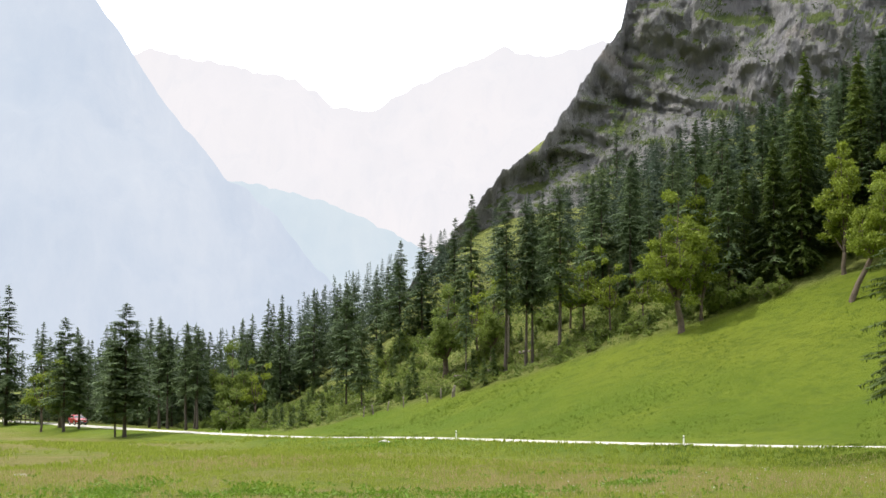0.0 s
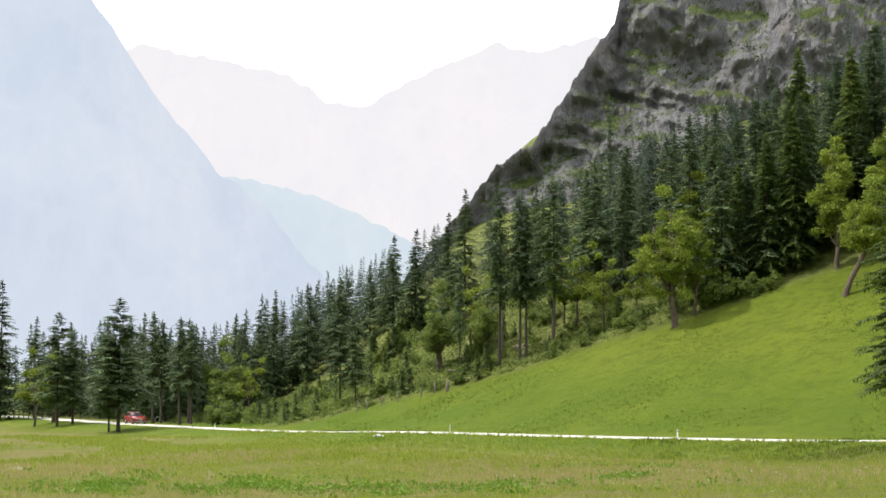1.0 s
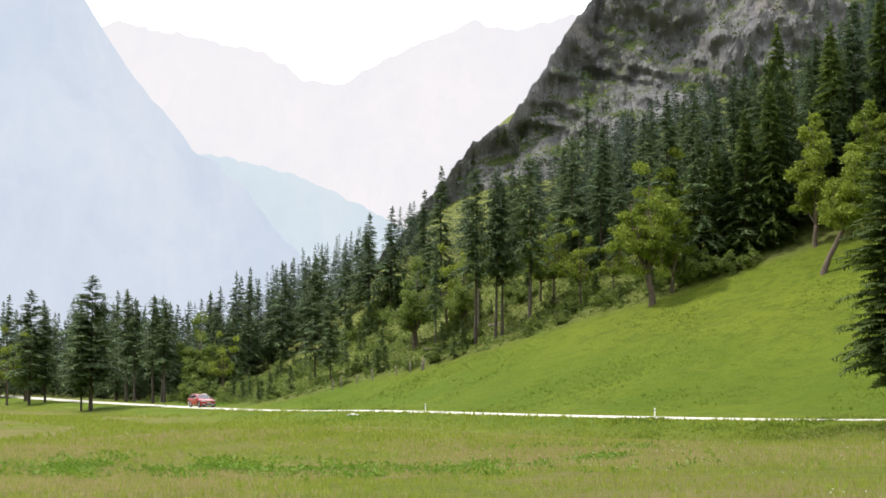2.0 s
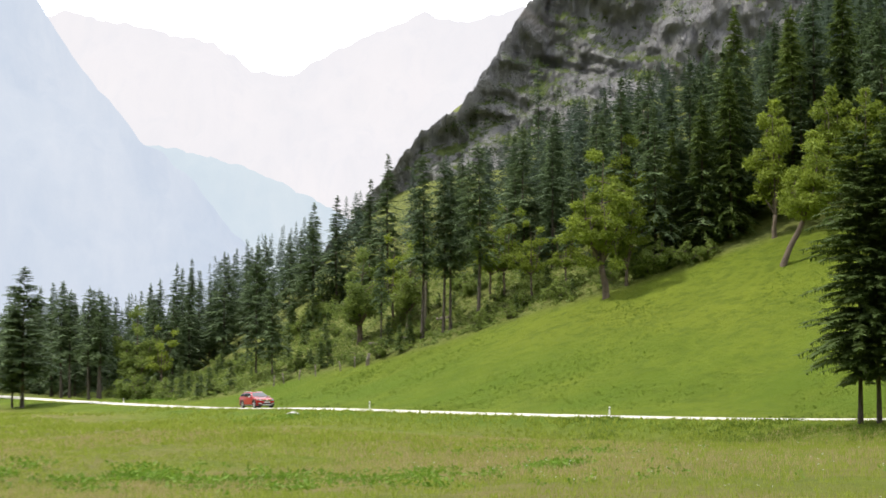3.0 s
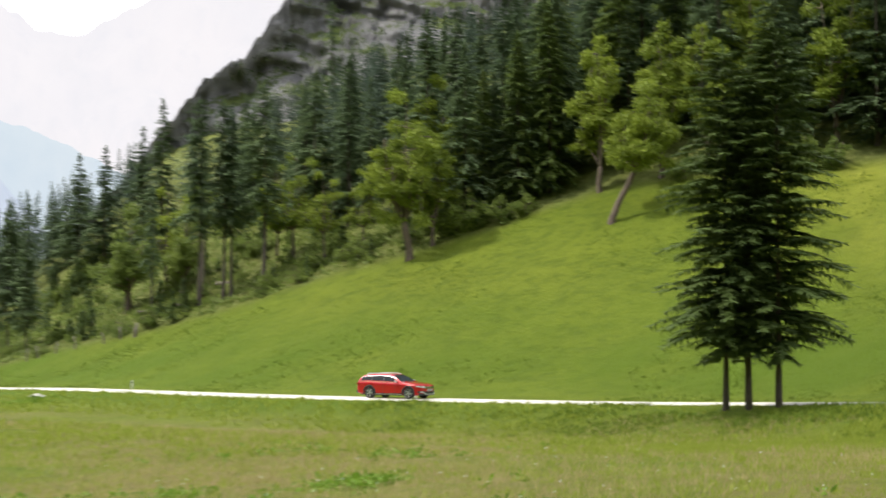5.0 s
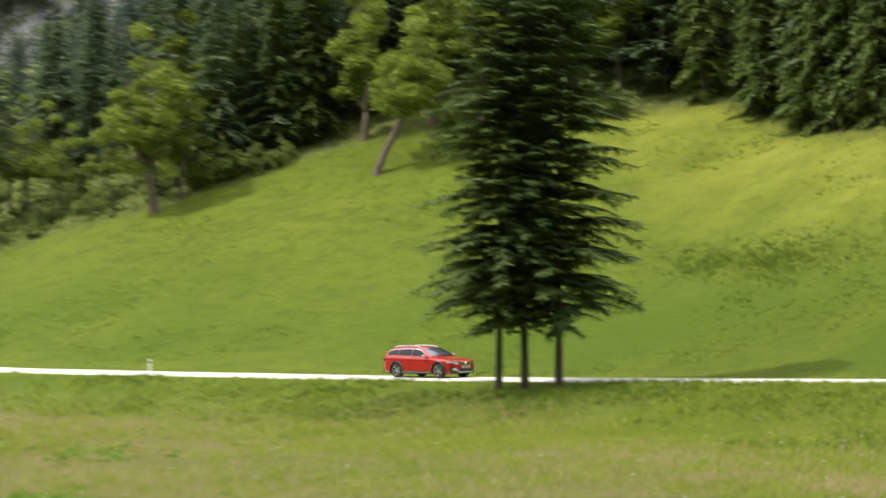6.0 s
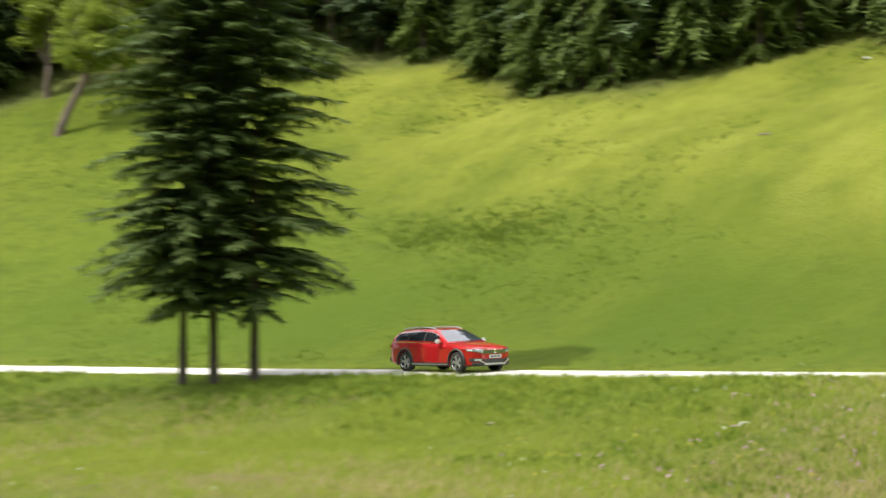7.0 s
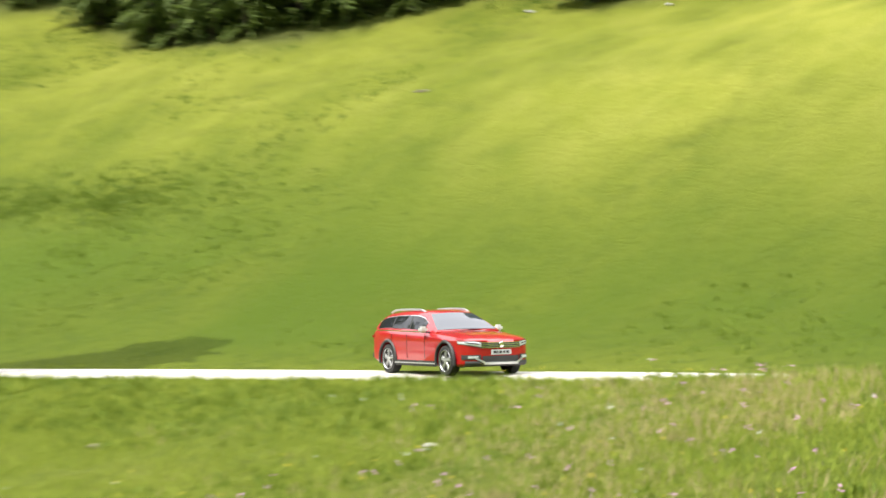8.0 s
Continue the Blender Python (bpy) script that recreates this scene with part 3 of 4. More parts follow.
TREELINE = [(-24, 3.2), (-14.5, 3.0), (-9, 3.0), (-7, 3.2), (-5.8, 3.8), (-4.6, 4.1), (-3.3, 4.5), (-2, 5.0), (-0.7, 5.6), (0.3, 6.2), (1.0, 6.6), (2.2, 7.0), (4, 7.4), (6, 8.4), (8.7, 9.8), (11.5, 10.4), (13.3, 11.2), (15, 12.5), (18, 20), (62, 30)]
for count, i in enumerate(order):
    x, y = float(px[i]), float(py[i])
    tall = dice.uniform(13, 21) * (0.8 if x < -20 else 1.0)
    # the wood thins out and stops below the cliff
    limit = np.interp(bearing[i], *zip(*TREELINE)) - abs(dice.normal(0, 0.35))
    room = 2.4 + math.hypot(x, y) * math.tan(radians(limit)) - float(ground(x, y)[0])
    tall = min(tall, room)
    if tall < 7 or min(math.hypot(x - s[1], y - s[2]) for s in single) < 2.5:
        continue
    if len(mass) == 0 and count < 320:
        stand(kinds[dice.integers(0, 3)], x, y, tall / 18, dice.uniform(0, 360), dice.uniform(0.95, 1.35) * max(tall, 12) / 18)
    else:
        mass.append((x, y, tall))
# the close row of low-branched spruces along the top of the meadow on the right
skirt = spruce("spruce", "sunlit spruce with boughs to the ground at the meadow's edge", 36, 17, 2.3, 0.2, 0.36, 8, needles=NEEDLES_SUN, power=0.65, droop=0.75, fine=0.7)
row = EDGE[(EDGE[:, 0] > 57) & (EDGE[:, 1] > 60)]
run = np.concatenate([[0], np.cumsum(np.linalg.norm(np.diff(row, axis=0), axis=1))])
for s in np.arange(0.5, run[-1], 2.3):
    x, y = np.interp(s, run, row[:, 0]), np.interp(s, run, row[:, 1])
    stand(skirt, float(x + dice.uniform(0.6, 3.2)), float(y + dice.uniform(0.2, 2.0)), dice.uniform(0.7, 1.15), dice.uniform(0, 360), dice.uniform(0.75, 1.0))
for x, y, size, turn in ((33.0, 170.2, 0.85, 80), (35.6, 169.6, 0.95, 200), (42.0, 171.0, 1.15, 160), (48.0, 174.0, 1.2, 250), (54.5, 168.0, 1.2, 300), (38.0, 178.0, 1.2, 30), (30.5, 172.5, 0.7, 10)):
    stand(skirt, x, y, size, turn, size * 1.25)
pieces = []
for kind in far_kinds:
    crown = kind.children[1] if kind.children[1].name.startswith("crown") else kind.children[0]
    co = np.empty(len(crown.data.vertices) * 3)
    crown.data.vertices.foreach_get("co", co)
    pieces.append((co.reshape(-1, 3), np.array([p.vertices[:] for p in crown.data.polygons])))
all_v, all_f, o = [], [], 0
for x, y, tall in mass:
    v, f = pieces[dice.integers(0, 2)]
    a, s, w = dice.uniform(0, 6.28), tall / 18, max(tall, 11) / 18 * dice.uniform(1.0, 1.4)
    q = np.stack([(v[:, 0] * math.cos(a) - v[:, 1] * math.sin(a)) * w + x, (v[:, 0] * math.sin(a) + v[:, 1] * math.cos(a)) * w + y, v[:, 2] * s + float(ground(x, y)[0])], -1)
    all_v.append(q), all_f.append(f + o)
    o += len(q)
tagged(new("woods", mesh_of("woods", np.concatenate(all_v), np.concatenate(all_f), NEEDLES_HAZY)), "dense dark spruce woods on the steep slope", "forest", kind="stuff")
for n, kind in enumerate(far_kinds):
    stand(kind, (24.0, 50.0)[n], (236.0, 205.0)[n])


# the car: x ahead, y to its left, z up, its middle on the ground at nought
PAINT = Nodes("red_paint")
PAINT = PAINT.done(PAINT.mix(PAINT.noise(1.1), (0.35, 0.006, 0.010), (0.40, 0.008, 0.012)), 0.4, 0.2, Specular_IOR_Level=0.2, Coat_Weight=1.0, Coat_Roughness=0.05, Coat_IOR=1.55)
GLASS = plain("dark_glass", (0.010, 0.012, 0.014), (0.020, 0.022, 0.025), 1.0, 0.03, 0, Specular_IOR_Level=0.22)
SCREEN = plain("windscreen_glass", (0.025, 0.032, 0.042), (0.04, 0.048, 0.06), 1.0, 0.04, 0, Coat_Weight=0.6, Coat_IOR=1.5)
TRIM = plain("dark_cladding", (0.022, 0.022, 0.023), (0.04, 0.04, 0.04), 6.0, 0.6)
SILVER = plain("satin_silver", (0.55, 0.56, 0.57), (0.68, 0.68, 0.69), 5.0, 0.3, 0.85)
MIRROR_SHELL = plain("mirror_shell", (0.62, 0.62, 0.63), (0.72, 0.72, 0.72), 5.0, 0.35, 0.2)
CHROME = plain("chrome", (0.75, 0.76, 0.78), (0.82, 0.82, 0.83), 5.0, 0.12, 1.0)
RUBBER = plain("tyre_rubber", (0.014, 0.014, 0.014), (0.03, 0.03, 0.028), 9.0, 0.85)
LENS = plain("lamp_glass", (0.62, 0.66, 0.70), (0.80, 0.82, 0.85), 14.0, 0.1, 0.4, Coat_Weight=1.0)
RED_LENS = plain("red_lamp_glass", (0.25, 0.01, 0.01), (0.35, 0.015, 0.012), 9.0, 0.12, 0, Coat_Weight=1.0)
PLATE = plain("plate_white", (0.50, 0.51, 0.53), (0.60, 0.61, 0.62), 9.0, 0.4)
AXLES = (1.46, -1.33)
TYRE = 0.345


def curve_of(*pairs):
    xs, vs = zip(*pairs)
    fine = np.linspace(xs[0], xs[-1], 200)
    raw = np.interp(fine, xs, vs)
    pad = np.concatenate([np.full(6, raw[0]), raw, np.full(6, raw[-1])])
    soft = np.convolve(pad, np.ones(9) / 9, "same")[6:-6]
    soft[0], soft[-1] = raw[0], raw[-1]
    return lambda x: float(np.interp(x, fine, soft))


WIDTH = curve_of((-2.39, 0.66), (-2.34, 0.78), (-2.15, 0.87), (-1.8, 0.905), (-1.2, 0.915), (0.6, 0.915), (1.46, 0.905), (1.9, 0.88), (2.15, 0.82), (2.30, 0.70), (2.36, 0.56), (2.39, 0.34))
FLOOR = curve_of((-2.39, 0.46), (-2.3, 0.34), (-2.0, 0.27), (-1.6, 0.22), (1.8, 0.22), (2.15, 0.23), (2.32, 0.25), (2.39, 0.29))
BELT = curve_of((-2.39, 0.92), (-2.2, 1.0), (-1.5, 1.01), (-0.5, 0.985), (0.6, 0.955), (1.0, 0.935), (1.46, 0.90), (1.9, 0.86), (2.2, 0.80), (2.34, 0.755), (2.39, 0.73))
HOOD = curve_of((-2.39, 0.94), (-2.2, 1.02), (-1.5, 1.03), (0.6, 1.03), (1.0, 1.015), (1.46, 0.975), (1.9, 0.915), (2.2, 0.845), (2.34, 0.785), (2.39, 0.75))
ROOF = curve_of((-2.30, 1.02), (-2.12, 1.22), (-1.93, 1.38), (-1.7, 1.43), (-1.2, 1.475), (-0.6, 1.49), (-0.1, 1.475), (0.15, 1.43), (0.5, 1.25), (0.95, 1.0))
CABIN = curve_of((-2.30, 0.66), (-2.0, 0.60), (-1.5, 0.615), (-0.5, 0.63), (0.1, 0.62), (0.95, 0.70))


def body_ring(x):
    """Half a cross-section of the body, from the floor's middle up the side to the bonnet's middle."""
    w, zb, zs, zc = WIDTH(x), FLOOR(x), BELT(x), HOOD(x)
    for a in AXLES:
        d = abs(x - a)
        if d < 0.405:
            zb = max(zb, TYRE + 0.005 + math.sqrt(0.405 ** 2 - d * d))
    side = zs - 0.05
    mid = max(zb + 0.03, 0.60)
    return [(0, zb), (w * 0.93, zb), (w * 0.985, min(zb + 0.05, mid - 0.01)), (w, mid), (w * 0.992, max(mid + 0.02, 0.74)), (w * 1.0, max(mid + 0.04, 0.80)),
            (w * 0.975, side), (w * 0.94, zs), (w * 0.70, zs + (zc - zs) * 0.75), (w * 0.3, zc), (0, zc + 0.004)]


def cabin_ring(x, grow=0.0):
    w, zs, t, z = WIDTH(x) * 0.93, BELT(x) - 0.01, CABIN(x), ROOF(x)
    z = max(z, zs + 0.02)
    k = min(1.0, (z - zs) / 0.45)
    t = w + (t - w) * k
    return [(w + grow, zs), (w + (t - w) * 0.5 + 0.02 * k + grow, zs + (z - zs) * 0.5), (t + 0.02 * k + grow, z - 0.075 * k), (t - 0.06 * k, z - 0.018 * k + grow), (t * 0.5, z + 0.004 + grow), (0, z + 0.012 + grow)]


def loft(rings, xs, close=True):
    """Mirrors half rings and skins them."""
    verts, faces = [], []
    for x, ring in zip(xs, rings):
        full = [(x, y, z) for y, z in ring] + [(x, -y, z) for y, z in reversed(ring) if y > 1e-6]
        verts += full
    n = len(verts) // len(xs)
    for i in range(len(xs) - 1):
        for k in range(n if close else n - 1):
            j = (k + 1) % n
            faces.append((i * n + k, (i + 1) * n + k, (i + 1) * n + j, i * n + j))
    faces += [tuple(range(n)), tuple(range((len(xs) - 1) * n, len(xs) * n))[::-1]]
    return verts, faces


def strip(rows, thick):
    """A thin curved panel from rows of points, with depth towards its inside."""
    verts = [Vector(p) for r in rows for p in r]
    n, m = len(rows[0]), len(rows)
    bm = bmesh.new()
    vs = [bm.verts.new(v) for v in verts]
    for i in range(m - 1):
        for k in range(n - 1):
            bm.faces.new((vs[i * n + k], vs[i * n + k + 1], vs[(i + 1) * n + k + 1], vs[(i + 1) * n + k]))
    bmesh.ops.recalc_face_normals(bm, faces=bm.faces)
    bmesh.ops.solidify(bm, geom=bm.faces, thickness=thick)
    return bm


def box(size, at=(0, 0, 0), bevel=0.01, turn=(0, 0, 0)):
    bm = bmesh.new()
    bmesh.ops.create_cube(bm, size=1.0)
    bmesh.ops.scale(bm, vec=size, verts=bm.verts)
    if bevel:
        bmesh.ops.bevel(bm, geom=bm.edges, offset=bevel, segments=2, affect="EDGES")
    bmesh.ops.transform(bm, matrix=pose(*at, *turn), verts=bm.verts)
    return bm


def lathe(profile, segments=32):
    """A body turned round the y axis from (radius, y) pairs."""
    verts, faces, n = [], [], len(profile)
    for i in range(segments):
        a = 2 * math.pi * i / segments
        verts += [(r * math.cos(a), y, r * math.sin(a)) for r, y in profile]
    for i in range(segments):
        for k in range(n - 1):
            j = (i + 1) % segments
            faces.append((i * n + k, i * n + k + 1, j * n + k + 1, j * n + k))
    return verts, faces


def smooth_part(name, vf, material, parent, label="", at=None):
    ob = part(name, mesh_of(name, *vf, material, True), material, parent, label, at)
    bm = bmesh.new()
    bm.from_mesh(ob.data)
    bmesh.ops.recalc_face_normals(bm, faces=bm.faces)
    for e in bm.edges:
        if len(e.link_faces) == 2 and e.calc_face_angle(0) > 0.6:
            e.smooth = False
    bm.to_mesh(ob.data)
    bm.free()
    return ob


def side_window(x0, x1, s, low=0.16, high=0.86, proud=0.008):
    rows = []
    for v in np.linspace(low, high, 5):
        row = []
        for x in np.linspace(x0, x1, 9):
            ring = cabin_ring(x, proud)
            (y0, z0), (y1, z1), (y2, z2) = ring[0], ring[1], ring[2]
            q = v * 2
            y, z = (y0 + (y1 - y0) * q, z0 + (z1 - z0) * q) if q < 1 else (y1 + (y2 - y1) * (q - 1), z1 + (z2 - z1) * (q - 1))
            row.append((x, s * y, z))
        rows.append(row)
    return strip(rows, 0.006)


def screen(x0, x1, share):
    rows = []
    for x in np.linspace(x0, x1, 9):
        ring = cabin_ring(x, 0.006)
        y, z = ring[3]
        rows.append([(x, y * share * u, ring[5][1] + (z - ring[5][1]) * u * u) for u in np.linspace(-1, 1, 9)])
    return strip(rows, 0.006)


def nose_x(y):
    """How far forward the nose reaches at that distance from the middle."""
    xs = np.linspace(1.5, 2.39, 120)
    return float(np.interp(-abs(y), [-WIDTH(x) for x in xs], xs))


def nose_band(y0, y1, levels, out, steps=15, thick=0.02):
    """A band that follows the nose; levels are (height, how far proud)."""
    return strip([[(nose_x(y) + out + d, y, z) for z, d in levels] for y in np.linspace(y0, y1, steps)], thick)


def build_car():
    root = tagged(new("car"), "red estate car with silver roof rails driving on the gravel road", "car")
    xs = sorted(set([round(float(x), 3) for x in np.linspace(-2.39, 2.39, 70)] + [a + d for a in AXLES for d in (-0.405, -0.39, -0.36, -0.3, 0.3, 0.36, 0.39, 0.405)]))
    body = smooth_part("body", loft([body_ring(x) for x in xs], xs), PAINT, root, "glossy red car body")
    cx = [float(x) for x in np.linspace(-2.30, 0.95, 44)]
    smooth_part("roof", loft([cabin_ring(x) for x in cx], cx), PAINT, root)
    for s in (1, -1):
        for x0, x1, low, high in ((-0.32, 0.42, 0.16, 0.84), (-1.20, -0.38, 0.16, 0.88), (-1.98, -1.26, 0.20, 0.84)):
            part("side_window", side_window(x0, x1, s, low, high), GLASS, root)
        # Silver trim that also stands for the white reflection under the roof's edge.
        part("window_surround", side_window(-2.02, 0.48, s, 0.855, 0.90, 0.010), SILVER, root, "satin silver window surround")
        part("pillar_trim", side_window(-1.96, 0.40, s, 0.17, 0.85, 0.005), TRIM, root, "black pillar trim between the side windows")
        part("window_trim", box((2.5, 0.012, 0.022), (-0.78, s * 0.856, 1.005), 0.004, (0, 0.8, 0)), CHROME, root)
        rail = [(-1.75 + 1.75 * u * 1.0, s * (0.56 + 0.02 * math.sin(u * 3.1)), 1.452 + 0.05 * math.sin(math.pi * min(1, u * 6) / 2) * math.sin(math.pi * min(1, (1 - u) * 6) / 2) + 0.02 * math.sin(u * 3.1) - 0.02) for u in np.linspace(0, 1, 14)]
        smooth_part("roof_rail", tube(rail, [0.026] * 14, 8), SILVER, root, "satin silver roof rail")
        mirror = part("mirror", box((0.13, 0.22, 0.15), (0.62, s * 1.0, 1.045), 0.045), MIRROR_SHELL, root, "pale silver door mirror")
        part("mirror_foot", box((0.08, 0.12, 0.03), (0.64, s * 0.89, 0.985), 0.01), TRIM, mirror)
        for x in (-0.30, -1.15):
            part("door_handle", box((0.20, 0.03, 0.03), (x, s * 0.915, 0.83), 0.012), PAINT, root)
        for x in (0.52, -0.35, -1.12):
            part("door_seam", box((0.010, 0.01, 0.56), (x, s * 0.912, 0.66), 0), TRIM, root)
        part("sill", box((1.98, 0.05, 0.13), (0.06, s * 0.905, 0.27), 0.02), TRIM, root, "dark plastic sill cladding")
        part("sill_strip", box((1.94, 0.02, 0.03), (0.06, s * 0.936, 0.275), 0.006), SILVER, root)
        for a in AXLES:
            path = [(a + 0.43 * math.cos(q), s * 0.905, TYRE + 0.43 * math.sin(q)) for q in np.linspace(-0.25, math.pi + 0.25, 22)]
            smooth_part("arch_cladding", tube(path, [0.036] * 22, 6), TRIM, root, "dark wheel arch cladding")
            part("arch_liner", box((0.76, 0.05, 0.62), (a, s * 0.60, 0.50), 0.02), TRIM, root)
        # lamps
        lamp = [[(nose_x(y) + 0.014 - 0.03 * u, s * y, 0.755 + 0.045 * u), (nose_x(y) + 0.022, s * y, 0.71 + 0.045 * u), (nose_x(y) + 0.016, s * y, 0.655 + 0.075 * u)] for u, y in zip(np.linspace(0, 1, 10), np.linspace(0.50, 0.865, 10))]
        head = part("headlight", strip(lamp, 0.02), LENS, root, "clear headlight with bright daytime lamp")
        part("lamp_surround", strip([[(x - 0.005, y, z + d) for (x, y, z), d in zip(r, (0.014, 0, -0.018))] for r in lamp], 0.012), TRIM, head)
        part("lamp_hood", strip([[(nose_x(y) + 0.026, s * y, 0.728 + 0.05 * u), (nose_x(y) + 0.026, s * y, 0.70 + 0.055 * u)] for u, y in zip(np.linspace(0.1, 0.85, 8), np.linspace(0.54, 0.81, 8))], 0.008), TRIM, head)
        fog = part("fog_lamp", nose_band(s * 0.56, s * 0.76, [(0.455, 0.012), (0.425, 0.016), (0.40, 0.012)], 0.012, 8), LENS, root)
        part("fog_surround", nose_band(s * 0.50, s * 0.84, [(0.48, 0.0), (0.43, 0.004), (0.375, 0.0)], 0.008, 10), TRIM, fog)
        part("bumper_bracket", strip([[(nose_x(y) + 0.03, s * y, 0.33 + 0.10 * u), (nose_x(y) + 0.035, s * y, 0.29 + 0.10 * u)] for u, y in zip(np.linspace(0, 1, 6), np.linspace(0.42, 0.62, 6))], 0.02), SILVER, root, "silver bumper bracket")
        part("tail_light", box((0.30, 0.20, 0.13), (-2.21, s * 0.765, 0.87), 0.04, (0, 0, s * 24)), RED_LENS, root)
    part("windscreen", screen(0.20, 0.90, 0.97), SCREEN, root)
    part("rear_window", screen(-2.24, -1.98, 0.94), GLASS, root)
    grille = part("grille", nose_band(-0.50, 0.50, [(0.755, -0.01), (0.70, 0.004), (0.63, 0.0)], 0.012), TRIM, root, "dark grille with chrome bars")
    for z in (0.635, 0.672, 0.71, 0.75):
        part("bar", nose_band(-0.50, 0.50, [(z + 0.007, 0.0), (z - 0.007, 0.0)], 0.024, 15, 0.008), CHROME, grille)
    part("badge", mesh_of("badge", *lathe([(0.001, 0.0), (0.062, 0.0), (0.066, 0.012), (0.055, 0.018), (0.001, 0.012)], 24), CHROME, True), CHROME, grille, "round chrome badge", pose(2.415, 0, 0.70, 0, 0, -90))
    part("lower_grille", nose_band(-0.46, 0.46, [(0.455, 0.0), (0.40, 0.004), (0.335, 0.0)], 0.012), TRIM, root)
    part("front_skirt", nose_band(-0.80, 0.80, [(0.345, 0.0), (0.30, 0.012), (0.245, -0.02), (0.22, -0.08)], 0.012, 25), TRIM, root)
    part("skid_plate", nose_band(-0.44, 0.44, [(0.315, 0.0), (0.285, 0.006), (0.262, -0.01)], 0.03), SILVER, root, "silver front skid plate")
    plate = part("number_plate", box((0.015, 0.52, 0.11), (2.408, 0, 0.535), 0.004), PLATE, root, "white number plate with dark bars")
    for y, w in ((-0.16, 0.07), (-0.07, 0.05), (0.02, 0.07), (0.10, 0.04), (0.17, 0.07)):
        part("bar", box((0.004, w, 0.06), (2.4175, -y, 0.535), 0), TRIM, plate)
    part("rear_bumper", box((0.16, 1.60, 0.22), (-2.30, 0, 0.42), 0.05), TRIM, root)
    part("underbody", box((4.2, 1.5, 0.12), (0, 0, 0.27), 0.03), TRIM, root)
    part("roof_fin", box((0.16, 0.03, 0.05), (-1.55, 0, 1.485), 0.012, (0, 14, 0)), PAINT, root)
    part("bonnet_crease", box((1.1, 0.012, 0.008), (1.55, 0.46, 0.962), 0.003, (0, 7, 5)), PAINT, root)
    part("bonnet_crease", box((1.1, 0.012, 0.008), (1.55, -0.46, 0.962), 0.003, (0, 7, -5)), PAINT, root)
    part("wiper", box((0.03, 0.6, 0.015), (0.93, 0.1, 1.035), 0.004, (0, 0, 6)), TRIM, root)
    wheels = []
    for a in AXLES:
        for s in (1, -1):
            wheel = tagged(new("wheel"), "black tyre on a silver five-spoked alloy rim")
            wheel.parent = root
            out = s
            smooth_part("tyre", lathe([(0.235, -0.105), (0.30, -0.115), (0.335, -0.10), (TYRE, -0.06), (TYRE, 0.06), (0.335, 0.10), (0.30, 0.115), (0.235, 0.105), (0.235, -0.105)], 40), RUBBER, wheel)
            rim = smooth_part("rim", lathe([(0.236, -0.09), (0.245, out * 0.108), (0.225, out * 0.112), (0.215, out * 0.06), (0.12, out * 0.02), (0.001, out * 0.015)], 40), TRIM, wheel, "alloy rim")
            for k in range(5):
                for side in (-1, 1):
                    q = 2 * math.pi * k / 5 + side * 0.13
                    spoke = box((0.20, 0.03, 0.042), (0.128, out * 0.088, 0), 0.01)
                    bmesh.ops.transform(spoke, matrix=Matrix.Rotation(q, 4, "Y"), verts=spoke.verts)
                    part("spoke", spoke, SILVER, rim)
            smooth_part("rim_lip", lathe([(0.222, out * 0.095), (0.240, out * 0.118), (0.248, out * 0.10)], 40), SILVER, rim)
            smooth_part("hub_cap", lathe([(0.001, out * 0.115), (0.045, out * 0.112), (0.055, out * 0.09), (0.055, out * 0.02)], 20), SILVER, rim)
            wheels.append((wheel, pose(a, s * 0.795, TYRE)))
    return root, wheels


car, car_wheels = build_car()


# small things: marker posts, fence, stones, bushes, grass
def on_land(x, y):
    return float(ground(x, y)[0])


def marker_post(x, y, turn):
    z = on_land(x, y)
    root = tagged(new("marker_post"), "white roadside marker post with a dark band", "post", "marker posts along the road")
    root.matrix_basis = pose(x, y, z, 0, 0, turn) @ Matrix.Diagonal((0.8, 0.8, 0.78, 1))
    part("shaft", box((0.13, 0.11, 0.95), (0, 0, 0.375), 0.03), WHITE, root)
    part("band", box((0.138, 0.118, 0.16), (0, 0, 0.66), 0.03), TRIM, root)
    part("reflector", box((0.012, 0.05, 0.12), (0.07, 0, 0.66), 0.004), LENS, root)
    part("cap", box((0.134, 0.114, 0.04), (0, 0, 0.85), 0.012, (0, 12, 0)), WHITE, root)


for x, y, turn in ((18.5, 132.4, -50), (1.2, 154.4, -62), (-24.9, 193.6, -62)):
    marker_post(x, y, turn)


def stone(name, label, x, y, size, seed, material=None):
    rng = np.random.default_rng(seed)
    bm = bmesh.new()
    bmesh.ops.create_icosphere(bm, subdivisions=2, radius=1.0)
    for v in bm.verts:
        v.co *= 1 + 0.35 * fractal(v.co.x * 1.3 + seed, v.co.y * 1.3, v.co.z * 1.3, 3)
        v.co = Vector((v.co.x * size[0], v.co.y * size[1], v.co.z * size[2]))
    me = bpy.data.meshes.new(name)
    bm.to_mesh(me)
    bm.free()
    me.materials.append(material or STONE)
    ob = tagged(new(name, me), label, "stone")
    ob.matrix_basis = pose(x, y, on_land(x, y) + size[2] * 0.3, 0, 0, rng.uniform(0, 360))


stone("boulder", "flat pale stone in the grass below the road", -5.0, 148.4, (0.55, 0.35, 0.22), 1)
stone("boulder", "flat pale stone in the dry field grass", -21.5, 88.0, (0.6, 0.35, 0.12), 2)
stone("boulder", "low grey stone half sunk in the meadow", 33.5, 92.0, (0.22, 0.15, 0.07), 3, VERGE)
